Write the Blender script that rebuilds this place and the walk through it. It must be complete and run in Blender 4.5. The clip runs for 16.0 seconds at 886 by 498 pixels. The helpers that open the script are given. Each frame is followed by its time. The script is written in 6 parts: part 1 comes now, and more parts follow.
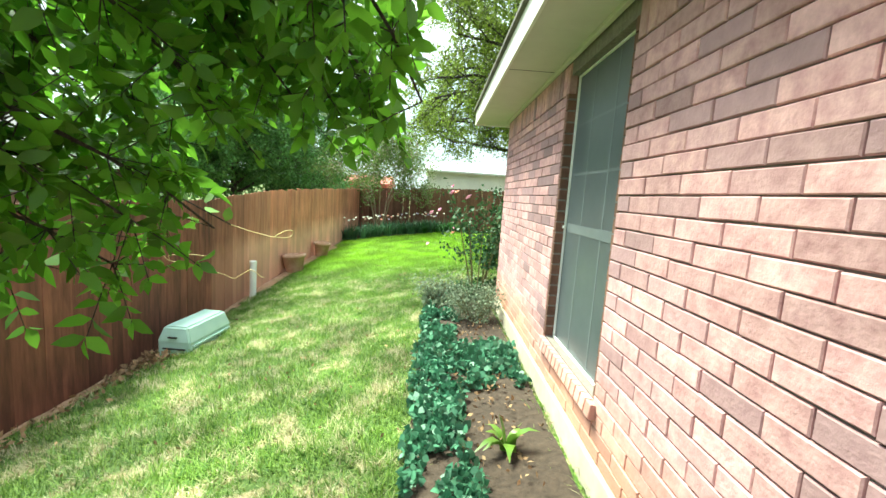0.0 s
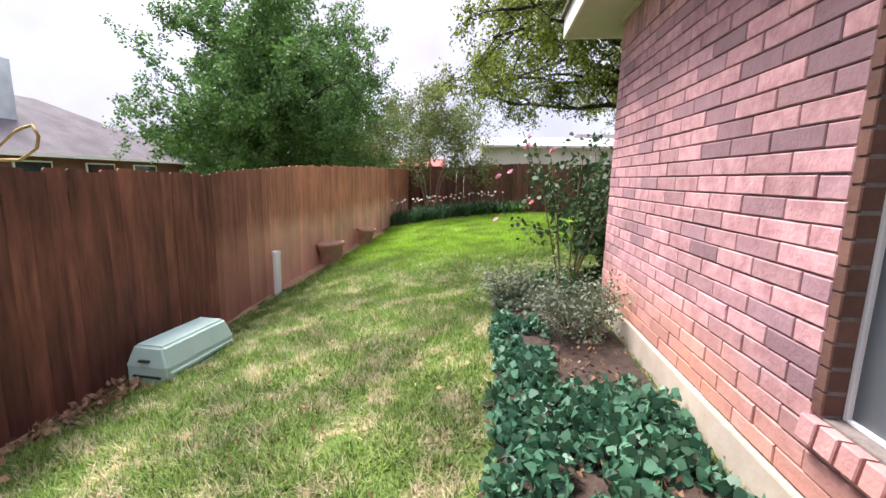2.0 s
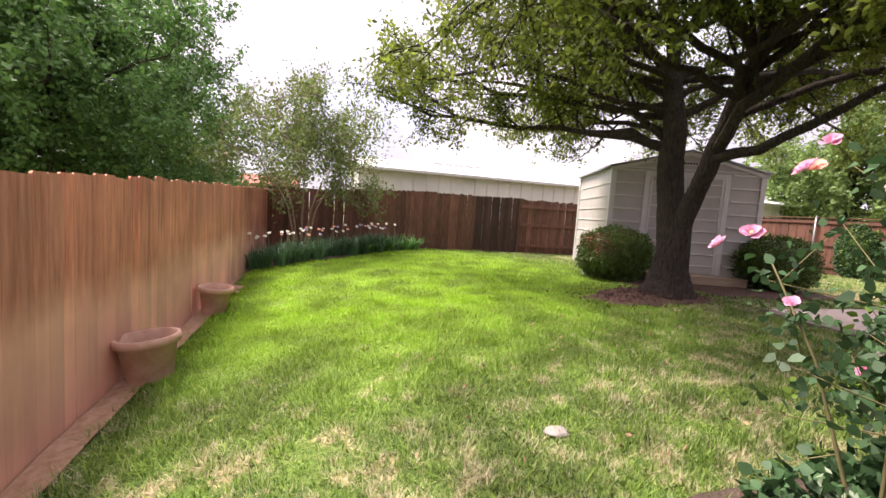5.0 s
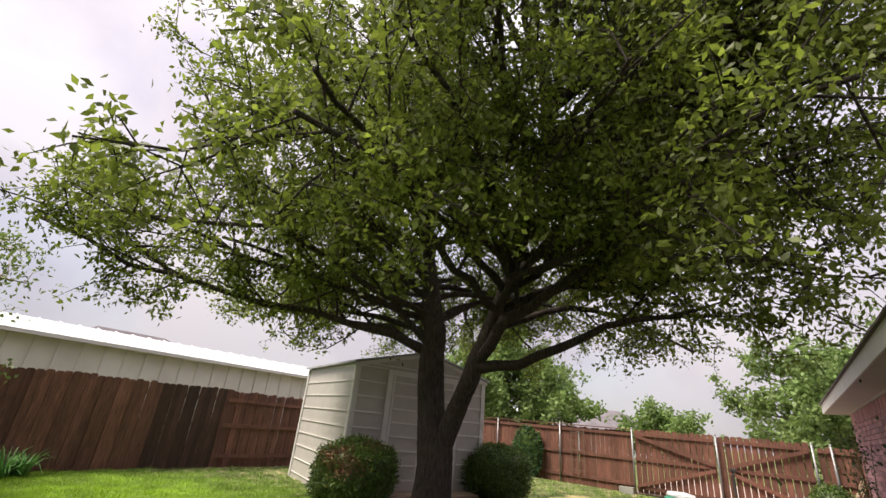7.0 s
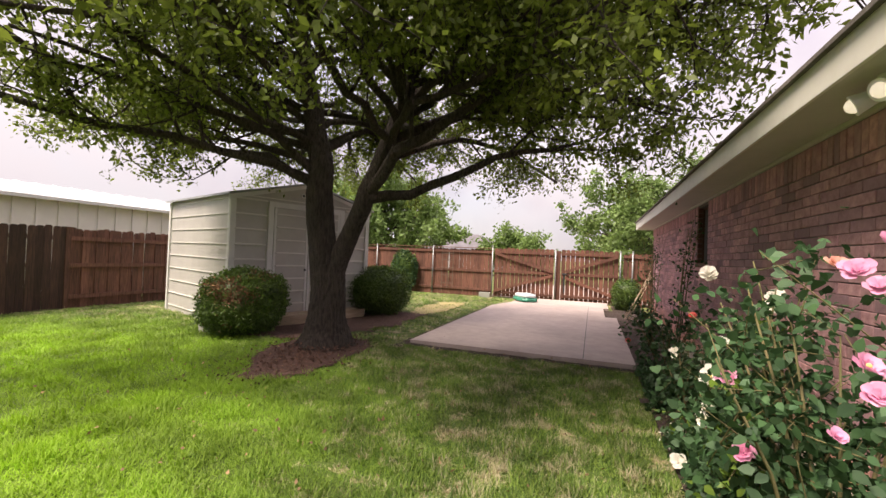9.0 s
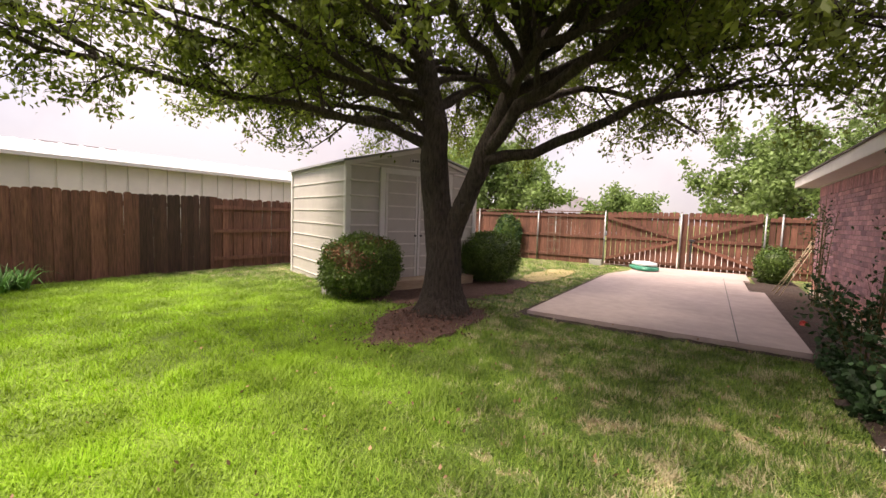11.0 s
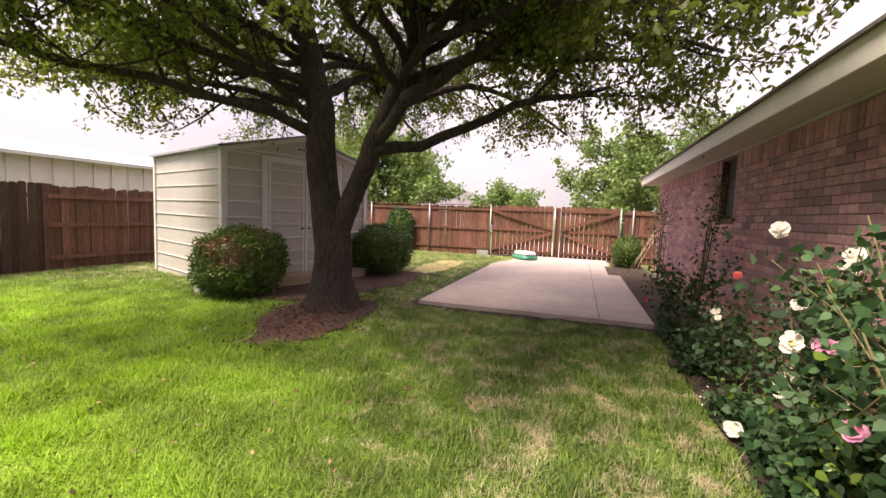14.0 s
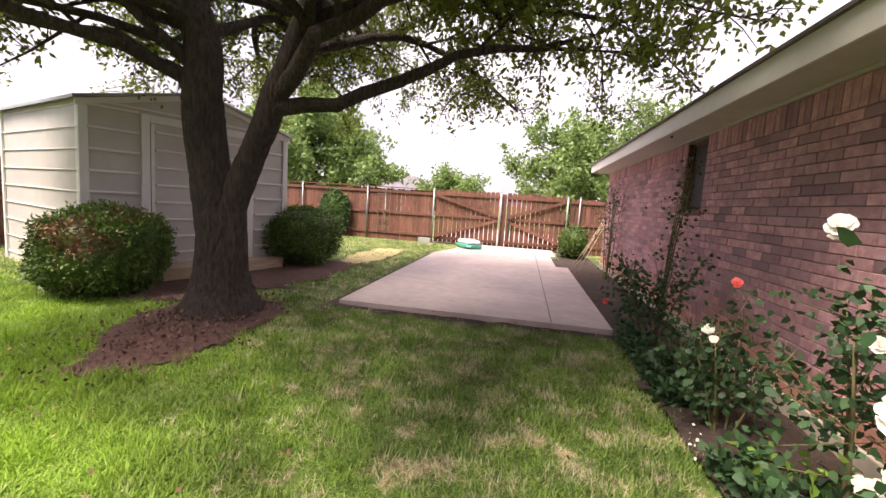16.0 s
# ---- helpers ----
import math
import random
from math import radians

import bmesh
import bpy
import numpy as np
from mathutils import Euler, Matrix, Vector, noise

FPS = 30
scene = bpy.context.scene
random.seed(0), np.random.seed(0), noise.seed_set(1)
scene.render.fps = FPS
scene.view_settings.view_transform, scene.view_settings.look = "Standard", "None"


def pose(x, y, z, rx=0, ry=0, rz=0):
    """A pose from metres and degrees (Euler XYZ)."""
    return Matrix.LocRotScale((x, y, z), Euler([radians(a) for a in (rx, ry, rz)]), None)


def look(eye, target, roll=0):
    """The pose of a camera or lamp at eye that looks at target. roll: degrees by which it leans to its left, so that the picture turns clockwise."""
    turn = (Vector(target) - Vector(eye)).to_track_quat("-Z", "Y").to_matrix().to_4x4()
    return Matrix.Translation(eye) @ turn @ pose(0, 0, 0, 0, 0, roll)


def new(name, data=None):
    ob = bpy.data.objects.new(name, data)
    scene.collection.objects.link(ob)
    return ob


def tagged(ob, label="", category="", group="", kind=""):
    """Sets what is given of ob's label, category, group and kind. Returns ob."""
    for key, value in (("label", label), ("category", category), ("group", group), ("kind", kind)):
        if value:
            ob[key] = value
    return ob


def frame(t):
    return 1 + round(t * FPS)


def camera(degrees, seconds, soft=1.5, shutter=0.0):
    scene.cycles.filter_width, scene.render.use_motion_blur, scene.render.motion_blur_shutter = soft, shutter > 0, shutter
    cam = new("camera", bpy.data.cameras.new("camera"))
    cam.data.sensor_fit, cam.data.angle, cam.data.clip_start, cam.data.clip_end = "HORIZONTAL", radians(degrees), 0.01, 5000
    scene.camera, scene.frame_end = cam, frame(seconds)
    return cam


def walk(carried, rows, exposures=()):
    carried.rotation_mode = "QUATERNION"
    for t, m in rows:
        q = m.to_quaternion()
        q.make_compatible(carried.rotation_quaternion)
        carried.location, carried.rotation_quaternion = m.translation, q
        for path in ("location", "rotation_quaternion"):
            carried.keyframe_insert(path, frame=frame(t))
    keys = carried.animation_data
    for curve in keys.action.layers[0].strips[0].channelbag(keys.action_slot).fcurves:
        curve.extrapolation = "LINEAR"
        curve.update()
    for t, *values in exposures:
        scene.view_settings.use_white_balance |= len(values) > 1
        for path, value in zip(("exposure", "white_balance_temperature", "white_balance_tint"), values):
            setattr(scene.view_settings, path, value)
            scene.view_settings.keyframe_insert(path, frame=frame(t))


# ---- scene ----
cam = camera(92.9, 16.0)
PATH = [
    (0, (0.077, -0.022, 1.44), (0.122, 1.962, 1.19), 3.9),
    (0.5, (0.094, 0.483, 1.443), (0.047, 2.461, 1.152), 5.1),
    (1, (0.08, 0.868, 1.412), (-0.122, 2.833, 1.099), 5.3),
    (1.5, (-0.025, 1.206, 1.268), (-0.296, 3.161, 0.941), 3.7),
    (2, (-0.078, 1.681, 1.152), (-0.285, 3.643, 0.824), 1.2),
    (2.5, (-0.241, 2.168, 1.162), (-0.345, 4.139, 0.841), 2.8),
    (3, (-0.406, 2.731, 1.184), (-0.401, 4.713, 0.915), 3.8),
    (3.2, (-0.467, 2.97, 1.178), (-0.431, 4.955, 0.937), 4.6),
    (5.5, (-1.54, 5.397, 1.308), (-0.769, 7.237, 1.157), 2.7),
    (6, (-1.544, 5.857, 1.449), (-0.464, 7.54, 1.404), 2.3),
    (6.5, (-1.445, 6.254, 1.477), (-0.081, 7.69, 1.755), 4.5),
    (7, (-1.29, 6.607, 1.512), (0.162, 7.755, 2.27), 5.6),
    (7.5, (-1.385, 6.77, 1.56), (-0.01, 7.523, 2.802), 3.4),
    (8, (-1.455, 6.86, 1.565), (0.107, 7.573, 2.591), 1.6),
    (8.5, (-1.492, 6.895, 1.526), (0.344, 7.606, 1.88), 1.1),
    (9, (-1.328, 6.876, 1.487), (0.555, 7.549, 1.52), 2.3),
    (9.5, (-1.182, 6.986, 1.493), (0.642, 7.804, 1.436), 2.3),
    (10, (-1.112, 7.235, 1.497), (0.623, 8.225, 1.401), 1.8),
    (12.5, (-1.112, 7.371, 1.456), (0.561, 8.453, 1.281), 2.1),
    (13, (-1.129, 7.352, 1.451), (0.65, 8.251, 1.291), 2.1),
    (13.5, (-1.13, 7.341, 1.474), (0.722, 8.079, 1.315), 2.1),
    (14, (-1.11, 7.301, 1.462), (0.787, 7.912, 1.298), 2.1),
    (14.5, (-1.089, 7.286, 1.462), (0.835, 7.801, 1.283), 2.2),
    (15, (-0.912, 7.276, 1.429), (1.028, 7.721, 1.231), 2.4),
    (15.5, (-0.488, 7.283, 1.437), (1.461, 7.674, 1.221), 2.8),
    (16, (-0.004, 7.407, 1.436), (1.952, 7.765, 1.216), 3.7),
]
EXPOSURES = [(0.0, 1.9, 6400, -24), (1.0, 1.66, 6250, -10), (1.5, 1.4, 6250, 8), (2.5, 1.17, 6350, 16), (5.5, 1.40, 6950, 20), (7.0, 0.72, 7000, 12), (7.7, 0.55, 7200, 12), (8.5, 0.80, 7200, 14), (9.5, 1.06, 7350, 16), (12.5, 1.14, 7500, 18), (14.5, 1.22, 7350, 19), (16.0, 1.44, 7000, 19)]
walk(cam, [(t, look(eye, target, roll)) for t, eye, target, roll in PATH], EXPOSURES)

# ---- light ----
SUN_EL, SUN_ROT = radians(60.0), radians(308.0)
world = bpy.data.worlds.new("sky")
scene.world = world
world.use_nodes = True
wn = world.node_tree
wn.nodes.clear()
w_out = wn.nodes.new("ShaderNodeOutputWorld")
w_bg = wn.nodes.new("ShaderNodeBackground")
w_sky = wn.nodes.new("ShaderNodeTexSky")
w_sky.sky_type, w_sky.sun_disc, w_sky.sun_elevation, w_sky.sun_rotation = "NISHITA", False, SUN_EL, SUN_ROT
w_co = wn.nodes.new("ShaderNodeTexCoord")
w_noise = wn.nodes.new("ShaderNodeTexNoise")
w_noise.inputs["Scale"].default_value, w_noise.inputs["Detail"].default_value = 2.2, 5
w_ramp = wn.nodes.new("ShaderNodeValToRGB")
w_ramp.color_ramp.elements[0].position, w_ramp.color_ramp.elements[0].color = 0.30, (0.62, 0.62, 0.62, 1)
w_ramp.color_ramp.elements[1].position, w_ramp.color_ramp.elements[1].color = 0.52, (1, 1, 1, 1)
w_mix = wn.nodes.new("ShaderNodeMix")
w_mix.data_type = "RGBA"
w_mix.inputs["B"].default_value = (4.3, 4.2, 4.65, 1)
wn.links.new(w_co.outputs["Generated"], w_noise.inputs["Vector"])
wn.links.new(w_noise.outputs["Fac"], w_ramp.inputs["Fac"])
wn.links.new(w_ramp.outputs["Color"], w_mix.inputs["Factor"])
wn.links.new(w_sky.outputs["Color"], w_mix.inputs["A"])
# an overcast vault: about twice as bright overhead as at the horizon
w_sep = wn.nodes.new("ShaderNodeSeparateXYZ")
w_grad = wn.nodes.new("ShaderNodeMapRange")
w_grad.inputs["To Min"].default_value, w_grad.inputs["To Max"].default_value = 0.61, 1.42
w_veil = wn.nodes.new("ShaderNodeTexNoise")
w_veil.inputs["Scale"].default_value, w_veil.inputs["Detail"].default_value = 3.4, 6
w_veil_k = wn.nodes.new("ShaderNodeMapRange")
w_veil_k.inputs["From Min"].default_value, w_veil_k.inputs["From Max"].default_value = 0.35, 0.62
w_tone = wn.nodes.new("ShaderNodeMix")
w_tone.data_type = "RGBA"
w_tone.inputs["A"].default_value, w_tone.inputs["B"].default_value = (0.86, 0.845, 0.92, 1), (1.13, 1.13, 1.14, 1)
w_scale = wn.nodes.new("ShaderNodeVectorMath")
w_scale.operation = "SCALE"
w_mul = wn.nodes.new("ShaderNodeVectorMath")
w_mul.operation = "MULTIPLY"
wn.links.new(w_co.outputs["Generated"], w_sep.inputs["Vector"])
wn.links.new(w_co.outputs["Generated"], w_veil.inputs["Vector"])
wn.links.new(w_sep.outputs["Z"], w_grad.inputs["Value"])
wn.links.new(w_veil.outputs["Fac"], w_veil_k.inputs["Value"])
wn.links.new(w_veil_k.outputs["Result"], w_tone.inputs["Factor"])
wn.links.new(w_mix.outputs["Result"], w_mul.inputs[0])
wn.links.new(w_tone.outputs["Result"], w_mul.inputs[1])
wn.links.new(w_mul.outputs["Vector"], w_scale.inputs[0])
wn.links.new(w_grad.outputs["Result"], w_scale.inputs["Scale"])
wn.links.new(w_scale.outputs["Vector"], w_bg.inputs["Color"])
w_bg.inputs["Strength"].default_value = 0.132
wn.links.new(w_bg.outputs["Background"], w_out.inputs["Surface"])

sun = new("sun", bpy.data.lights.new("sun", "SUN"))
sun.data.energy, sun.data.angle, sun.data.color = 4.1, radians(24), (1.0, 0.94, 0.84)
sun.matrix_world = look((0, 0, 30), Vector((0, 0, 30)) - Vector((-0.394, 0.308, 0.866)))


# ---- materials ----
def mat(name, c1, c2, scale=8.0, rough=0.8, bump=0.2, metal=0.0, stretch=(1, 1, 1), rnd=0.0, island=False, big=0.5, thru=0.0, tint=None, foot_tint=None, bump_scale=None, dist=0.02):
    """A surface with fine grain between two colours, broad variation, and a random shift from piece to piece."""
    m = bpy.data.materials.new(name)
    m.use_nodes = True
    nt = m.node_tree
    N, L = nt.nodes, nt.links
    p = N["Principled BSDF"]
    co = N.new("ShaderNodeTexCoord")
    geo = N.new("ShaderNodeNewGeometry")
    mp = N.new("ShaderNodeMapping")
    mp.inputs["Scale"].default_value = stretch
    L.new(co.outputs["Object"], mp.inputs["Vector"])
    info = N.new("ShaderNodeObjectInfo")
    shift = N.new("ShaderNodeVectorMath")
    shift.operation = "ADD"
    mul = N.new("ShaderNodeMath")
    mul.operation, mul.inputs[1].default_value = "MULTIPLY", 37.0
    L.new(geo.outputs["Random Per Island"] if island else info.outputs["Random"], mul.inputs[0])
    L.new(mp.outputs["Vector"], shift.inputs[0])
    L.new(mul.outputs["Value"], shift.inputs[1])
    fine = N.new("ShaderNodeTexNoise")
    fine.inputs["Scale"].default_value, fine.inputs["Detail"].default_value = scale, 6
    fine.inputs["Roughness"].default_value = 0.65
    L.new(shift.outputs["Vector"], fine.inputs["Vector"])
    wide = N.new("ShaderNodeTexNoise")
    wide.inputs["Scale"].default_value, wide.inputs["Detail"].default_value = 0.9, 4
    L.new(geo.outputs["Position"], wide.inputs["Vector"])
    ramp = N.new("ShaderNodeMapRange")
    ramp.inputs["From Min"].default_value, ramp.inputs["From Max"].default_value = 0.3, 0.7
    L.new(fine.outputs["Fac"], ramp.inputs["Value"])
    mix = N.new("ShaderNodeMix")
    mix.data_type = "RGBA"
    mix.inputs["A"].default_value, mix.inputs["B"].default_value = (*c1, 1), (*c2, 1)
    L.new(ramp.outputs["Result"], mix.inputs["Factor"])
    col = mix.outputs["Result"]
    if tint:
        mixt = N.new("ShaderNodeMix")
        mixt.data_type = "RGBA"
        mixt.inputs["B"].default_value = (*tint, 1)
        sel = N.new("ShaderNodeMapRange")
        sel.inputs["From Min"].default_value, sel.inputs["From Max"].default_value = 0.45, 1.0
        sel.inputs["To Max"].default_value = 0.8
        L.new(geo.outputs["Random Per Island"] if island else info.outputs["Random"], sel.inputs["Value"])
        L.new(col, mixt.inputs["A"])
        L.new(sel.outputs["Result"], mixt.inputs["Factor"])
        col = mixt.outputs["Result"]
    if foot_tint:
        # low tint, ragged above: clay thrown up by rain on brick, paler foot on pickets
        up = N.new("ShaderNodeSeparateXYZ")
        L.new(geo.outputs["Position"], up.inputs["Vector"])
        rag = N.new("ShaderNodeMath")
        rag.operation, rag.inputs[1].default_value = "MULTIPLY_ADD", -0.7
        L.new(wide.outputs["Fac"], rag.inputs[0])
        L.new(up.outputs["Z"], rag.inputs[2])
        foot_k = N.new("ShaderNodeMapRange")
        foot_k.inputs["From Min"].default_value, foot_k.inputs["From Max"].default_value = -0.12, 0.24
        foot_k.inputs["To Min"].default_value, foot_k.inputs["To Max"].default_value = 0.75, 0.0
        L.new(rag.outputs["Value"], foot_k.inputs["Value"])
        mixs = N.new("ShaderNodeMix")
        mixs.data_type = "RGBA"
        mixs.inputs["B"].default_value = (*foot_tint, 1)
        L.new(foot_k.outputs["Result"], mixs.inputs["Factor"])
        L.new(col, mixs.inputs["A"])
        col = mixs.outputs["Result"]
    val = N.new("ShaderNodeHueSaturation")
    v1 = N.new("ShaderNodeMapRange")
    v1.inputs["To Min"].default_value, v1.inputs["To Max"].default_value = 1 - rnd, 1 + rnd
    r2 = N.new("ShaderNodeMath")
    r2.operation, r2.inputs[1].default_value = "MULTIPLY", 7.31
    r3 = N.new("ShaderNodeMath")
    r3.operation = "FRACT"
    L.new(geo.outputs["Random Per Island"] if island else info.outputs["Random"], r2.inputs[0])
    L.new(r2.outputs["Value"], r3.inputs[0])
    L.new(r3.outputs["Value"], v1.inputs["Value"])
    v2 = N.new("ShaderNodeMapRange")
    v2.inputs["From Min"].default_value, v2.inputs["From Max"].default_value = 0.3, 0.7
    v2.inputs["To Min"].default_value, v2.inputs["To Max"].default_value = 1 - 0.5 * big, 1 + 0.5 * big
    L.new(wide.outputs["Fac"], v2.inputs["Value"])
    vm = N.new("ShaderNodeMath")
    vm.operation = "MULTIPLY"
    L.new(v1.outputs["Result"], vm.inputs[0])
    L.new(v2.outputs["Result"], vm.inputs[1])
    L.new(vm.outputs["Value"], val.inputs["Value"])
    L.new(col, val.inputs["Color"])
    L.new(val.outputs["Color"], p.inputs["Base Color"])
    p.inputs["Roughness"].default_value, p.inputs["Metallic"].default_value = rough, metal
    if bump:
        b = N.new("ShaderNodeBump")
        b.inputs["Strength"].default_value, b.inputs["Distance"].default_value = bump, dist
        src = fine
        if bump_scale:
            src = N.new("ShaderNodeTexNoise")
            src.inputs["Scale"].default_value, src.inputs["Detail"].default_value = bump_scale, 5
            L.new(shift.outputs["Vector"], src.inputs["Vector"])
        L.new(src.outputs["Fac"], b.inputs["Height"])
        L.new(b.outputs["Normal"], p.inputs["Normal"])
    if thru:
        tr = N.new("ShaderNodeBsdfTranslucent")
        L.new(val.outputs["Color"], tr.inputs["Color"])
        ms = N.new("ShaderNodeMixShader")
        ms.inputs["Fac"].default_value = thru
        L.new(p.outputs["BSDF"], ms.inputs[1])
        L.new(tr.outputs["BSDF"], ms.inputs[2])
        L.new(ms.outputs["Shader"], N["Material Output"].inputs["Surface"])
    return m


def lawn_mat(name, blade):
    """Turf: green with straw-dry patches; the same patches on the soil and on the blades."""
    m = bpy.data.materials.new(name)
    m.use_nodes = True
    nt = m.node_tree
    N, L = nt.nodes, nt.links
    p = N["Principled BSDF"]
    geo = N.new("ShaderNodeNewGeometry")
    n1 = N.new("ShaderNodeTexNoise")
    n1.inputs["Scale"].default_value, n1.inputs["Detail"].default_value = 4.2, 7
    n2 = N.new("ShaderNodeTexNoise")
    n2.inputs["Scale"].default_value, n2.inputs["Detail"].default_value = 24, 4
    n3 = N.new("ShaderNodeTexNoise")
    n3.inputs["Scale"].default_value, n3.inputs["Detail"].default_value = 1.5, 4
    for n in (n1, n2, n3):
        L.new(geo.outputs["Position"], n.inputs["Vector"])
    a = N.new("ShaderNodeMath")
    a.operation = "ADD"
    amp = N.new("ShaderNodeMath")
    amp.operation, amp.inputs[1].default_value, amp.inputs[2].default_value = "MULTIPLY_ADD", 1.3, -0.15
    L.new(n1.outputs["Fac"], amp.inputs[0])
    L.new(amp.outputs["Value"], a.inputs[0])
    s = N.new("ShaderNodeMath")
    s.operation, s.inputs[1].default_value = "MULTIPLY", 0.5
    L.new(n2.outputs["Fac"], s.inputs[0])
    L.new(s.outputs["Value"], a.inputs[1])
    r = N.new("ShaderNodeMapRange")
    r.inputs["From Min"].default_value, r.inputs["From Max"].default_value = 0.76, 0.96
    tot = N.new("ShaderNodeMath")
    tot.operation, tot.inputs[2].default_value = "MULTIPLY_ADD", -0.20 if blade else 0.0
    per = N.new("ShaderNodeMath")
    per.operation, per.inputs[1].default_value = "MULTIPLY", 5.37
    frac = N.new("ShaderNodeMath")
    frac.operation = "FRACT"
    L.new(geo.outputs["Random Per Island"], per.inputs[0])
    L.new(per.outputs["Value"], frac.inputs[0])
    L.new(frac.outputs["Value"], tot.inputs[0])
    tot.inputs[1].default_value = 0.36 if blade else 0.0
    both = N.new("ShaderNodeMath")
    both.operation = "ADD"
    L.new(a.outputs["Value"], both.inputs[0])
    L.new(tot.outputs["Value"], both.inputs[1])
    # round this point the turf is brighter, greener and less dry, fading by 6.2 m
    zone_dist = N.new("ShaderNodeVectorMath")
    zone_dist.operation, zone_dist.inputs[1].default_value = "DISTANCE", (-0.8, 13.5, -0.2)
    L.new(geo.outputs["Position"], zone_dist.inputs[0])
    green_pull = N.new("ShaderNodeMapRange")
    green_pull.inputs["From Min"].default_value, green_pull.inputs["From Max"].default_value = 3.4, 6.2
    green_pull.inputs["To Min"].default_value, green_pull.inputs["To Max"].default_value = -0.42, 0.0
    L.new(zone_dist.outputs["Value"], green_pull.inputs["Value"])
    dry = N.new("ShaderNodeMath")
    dry.operation = "ADD"
    L.new(both.outputs["Value"], dry.inputs[0])
    L.new(green_pull.outputs["Result"], dry.inputs[1])
    L.new(dry.outputs["Value"], r.inputs["Value"])
    g = N.new("ShaderNodeMix")
    g.data_type = "RGBA"
    if blade:
        g.inputs["A"].default_value, g.inputs["B"].default_value = (0.060, 0.135, 0.023, 1), (0.275, 0.395, 0.072, 1)
        L.new(geo.outputs["Random Per Island"], g.inputs["Factor"])
    else:
        g.inputs["A"].default_value, g.inputs["B"].default_value = (0.035, 0.075, 0.012, 1), (0.12, 0.17, 0.03, 1)
        L.new(n2.outputs["Fac"], g.inputs["Factor"])
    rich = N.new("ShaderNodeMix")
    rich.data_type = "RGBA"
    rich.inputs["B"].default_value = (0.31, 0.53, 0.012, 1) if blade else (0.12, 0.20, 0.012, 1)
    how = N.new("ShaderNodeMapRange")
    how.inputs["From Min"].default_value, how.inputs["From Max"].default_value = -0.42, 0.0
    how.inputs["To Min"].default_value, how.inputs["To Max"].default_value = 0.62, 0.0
    L.new(green_pull.outputs["Result"], how.inputs["Value"])
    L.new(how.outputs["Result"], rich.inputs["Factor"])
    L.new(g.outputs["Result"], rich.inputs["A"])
    d = N.new("ShaderNodeMix")
    d.data_type = "RGBA"
    d.inputs["B"].default_value = (0.54, 0.48, 0.31, 1) if blade else (0.30, 0.23, 0.13, 1)
    L.new(r.outputs["Result"], d.inputs["Factor"])
    L.new(rich.outputs["Result"], d.inputs["A"])
    h = N.new("ShaderNodeHueSaturation")
    v = N.new("ShaderNodeMapRange")
    v.inputs["From Min"].default_value, v.inputs["From Max"].default_value = 0.35, 0.65
    v.inputs["To Min"].default_value, v.inputs["To Max"].default_value = 0.68, 1.26
    L.new(n3.outputs["Fac"], v.inputs["Value"])
    L.new(v.outputs["Result"], h.inputs["Value"])
    L.new(d.outputs["Result"], h.inputs["Color"])
    L.new(h.outputs["Color"], p.inputs["Base Color"])
    p.inputs["Roughness"].default_value = 0.65 if blade else 0.95
    if blade:
        tr = N.new("ShaderNodeBsdfTranslucent")
        L.new(h.outputs["Color"], tr.inputs["Color"])
        ms = N.new("ShaderNodeMixShader")
        ms.inputs["Fac"].default_value = 0.35
        L.new(p.outputs["BSDF"], ms.inputs[1])
        L.new(tr.outputs["BSDF"], ms.inputs[2])
        L.new(ms.outputs["Shader"], N["Material Output"].inputs["Surface"])
    else:
        b = N.new("ShaderNodeBump")
        b.inputs["Strength"].default_value, b.inputs["Distance"].default_value = 0.6, 0.03
        L.new(n2.outputs["Fac"], b.inputs["Height"])
        L.new(b.outputs["Normal"], p.inputs["Normal"])
    return m


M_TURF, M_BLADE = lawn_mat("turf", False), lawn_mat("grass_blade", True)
BRICK = dict(scale=14, rough=0.85, bump=0.5, rnd=0.18, big=0.35, tint=(0.27, 0.165, 0.195), foot_tint=(0.66, 0.31, 0.20), bump_scale=60, dist=0.006)
M_BRICK = mat("brick_face", (0.40, 0.195, 0.215), (0.68, 0.40, 0.415), **BRICK)
M_BRICK_I = mat("brick_face_joined", (0.40, 0.195, 0.215), (0.68, 0.40, 0.415), island=True, **BRICK)
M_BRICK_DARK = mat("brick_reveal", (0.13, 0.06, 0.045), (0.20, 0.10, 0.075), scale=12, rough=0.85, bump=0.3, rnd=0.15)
M_MORTAR = mat("mortar", (0.15, 0.125, 0.12), (0.25, 0.215, 0.20), scale=40, rough=0.95, bump=0.4, dist=0.004)
M_CONC = mat("foundation_concrete", (0.50, 0.42, 0.33), (0.62, 0.54, 0.45), scale=6, rough=0.9, bump=0.2)
M_SLAB = mat("patio_concrete", (0.41, 0.325, 0.30), (0.50, 0.41, 0.38), scale=5, rough=0.85, bump=0.15, big=0.25, bump_scale=90, dist=0.004)
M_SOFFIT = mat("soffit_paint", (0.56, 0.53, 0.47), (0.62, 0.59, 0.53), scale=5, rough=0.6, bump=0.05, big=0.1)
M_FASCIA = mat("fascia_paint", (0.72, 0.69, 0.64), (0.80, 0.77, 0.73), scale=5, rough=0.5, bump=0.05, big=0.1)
M_SHINGLE = mat("roof_shingle", (0.10, 0.085, 0.075), (0.17, 0.15, 0.14), scale=25, rough=0.95, bump=0.5, rnd=0.2)
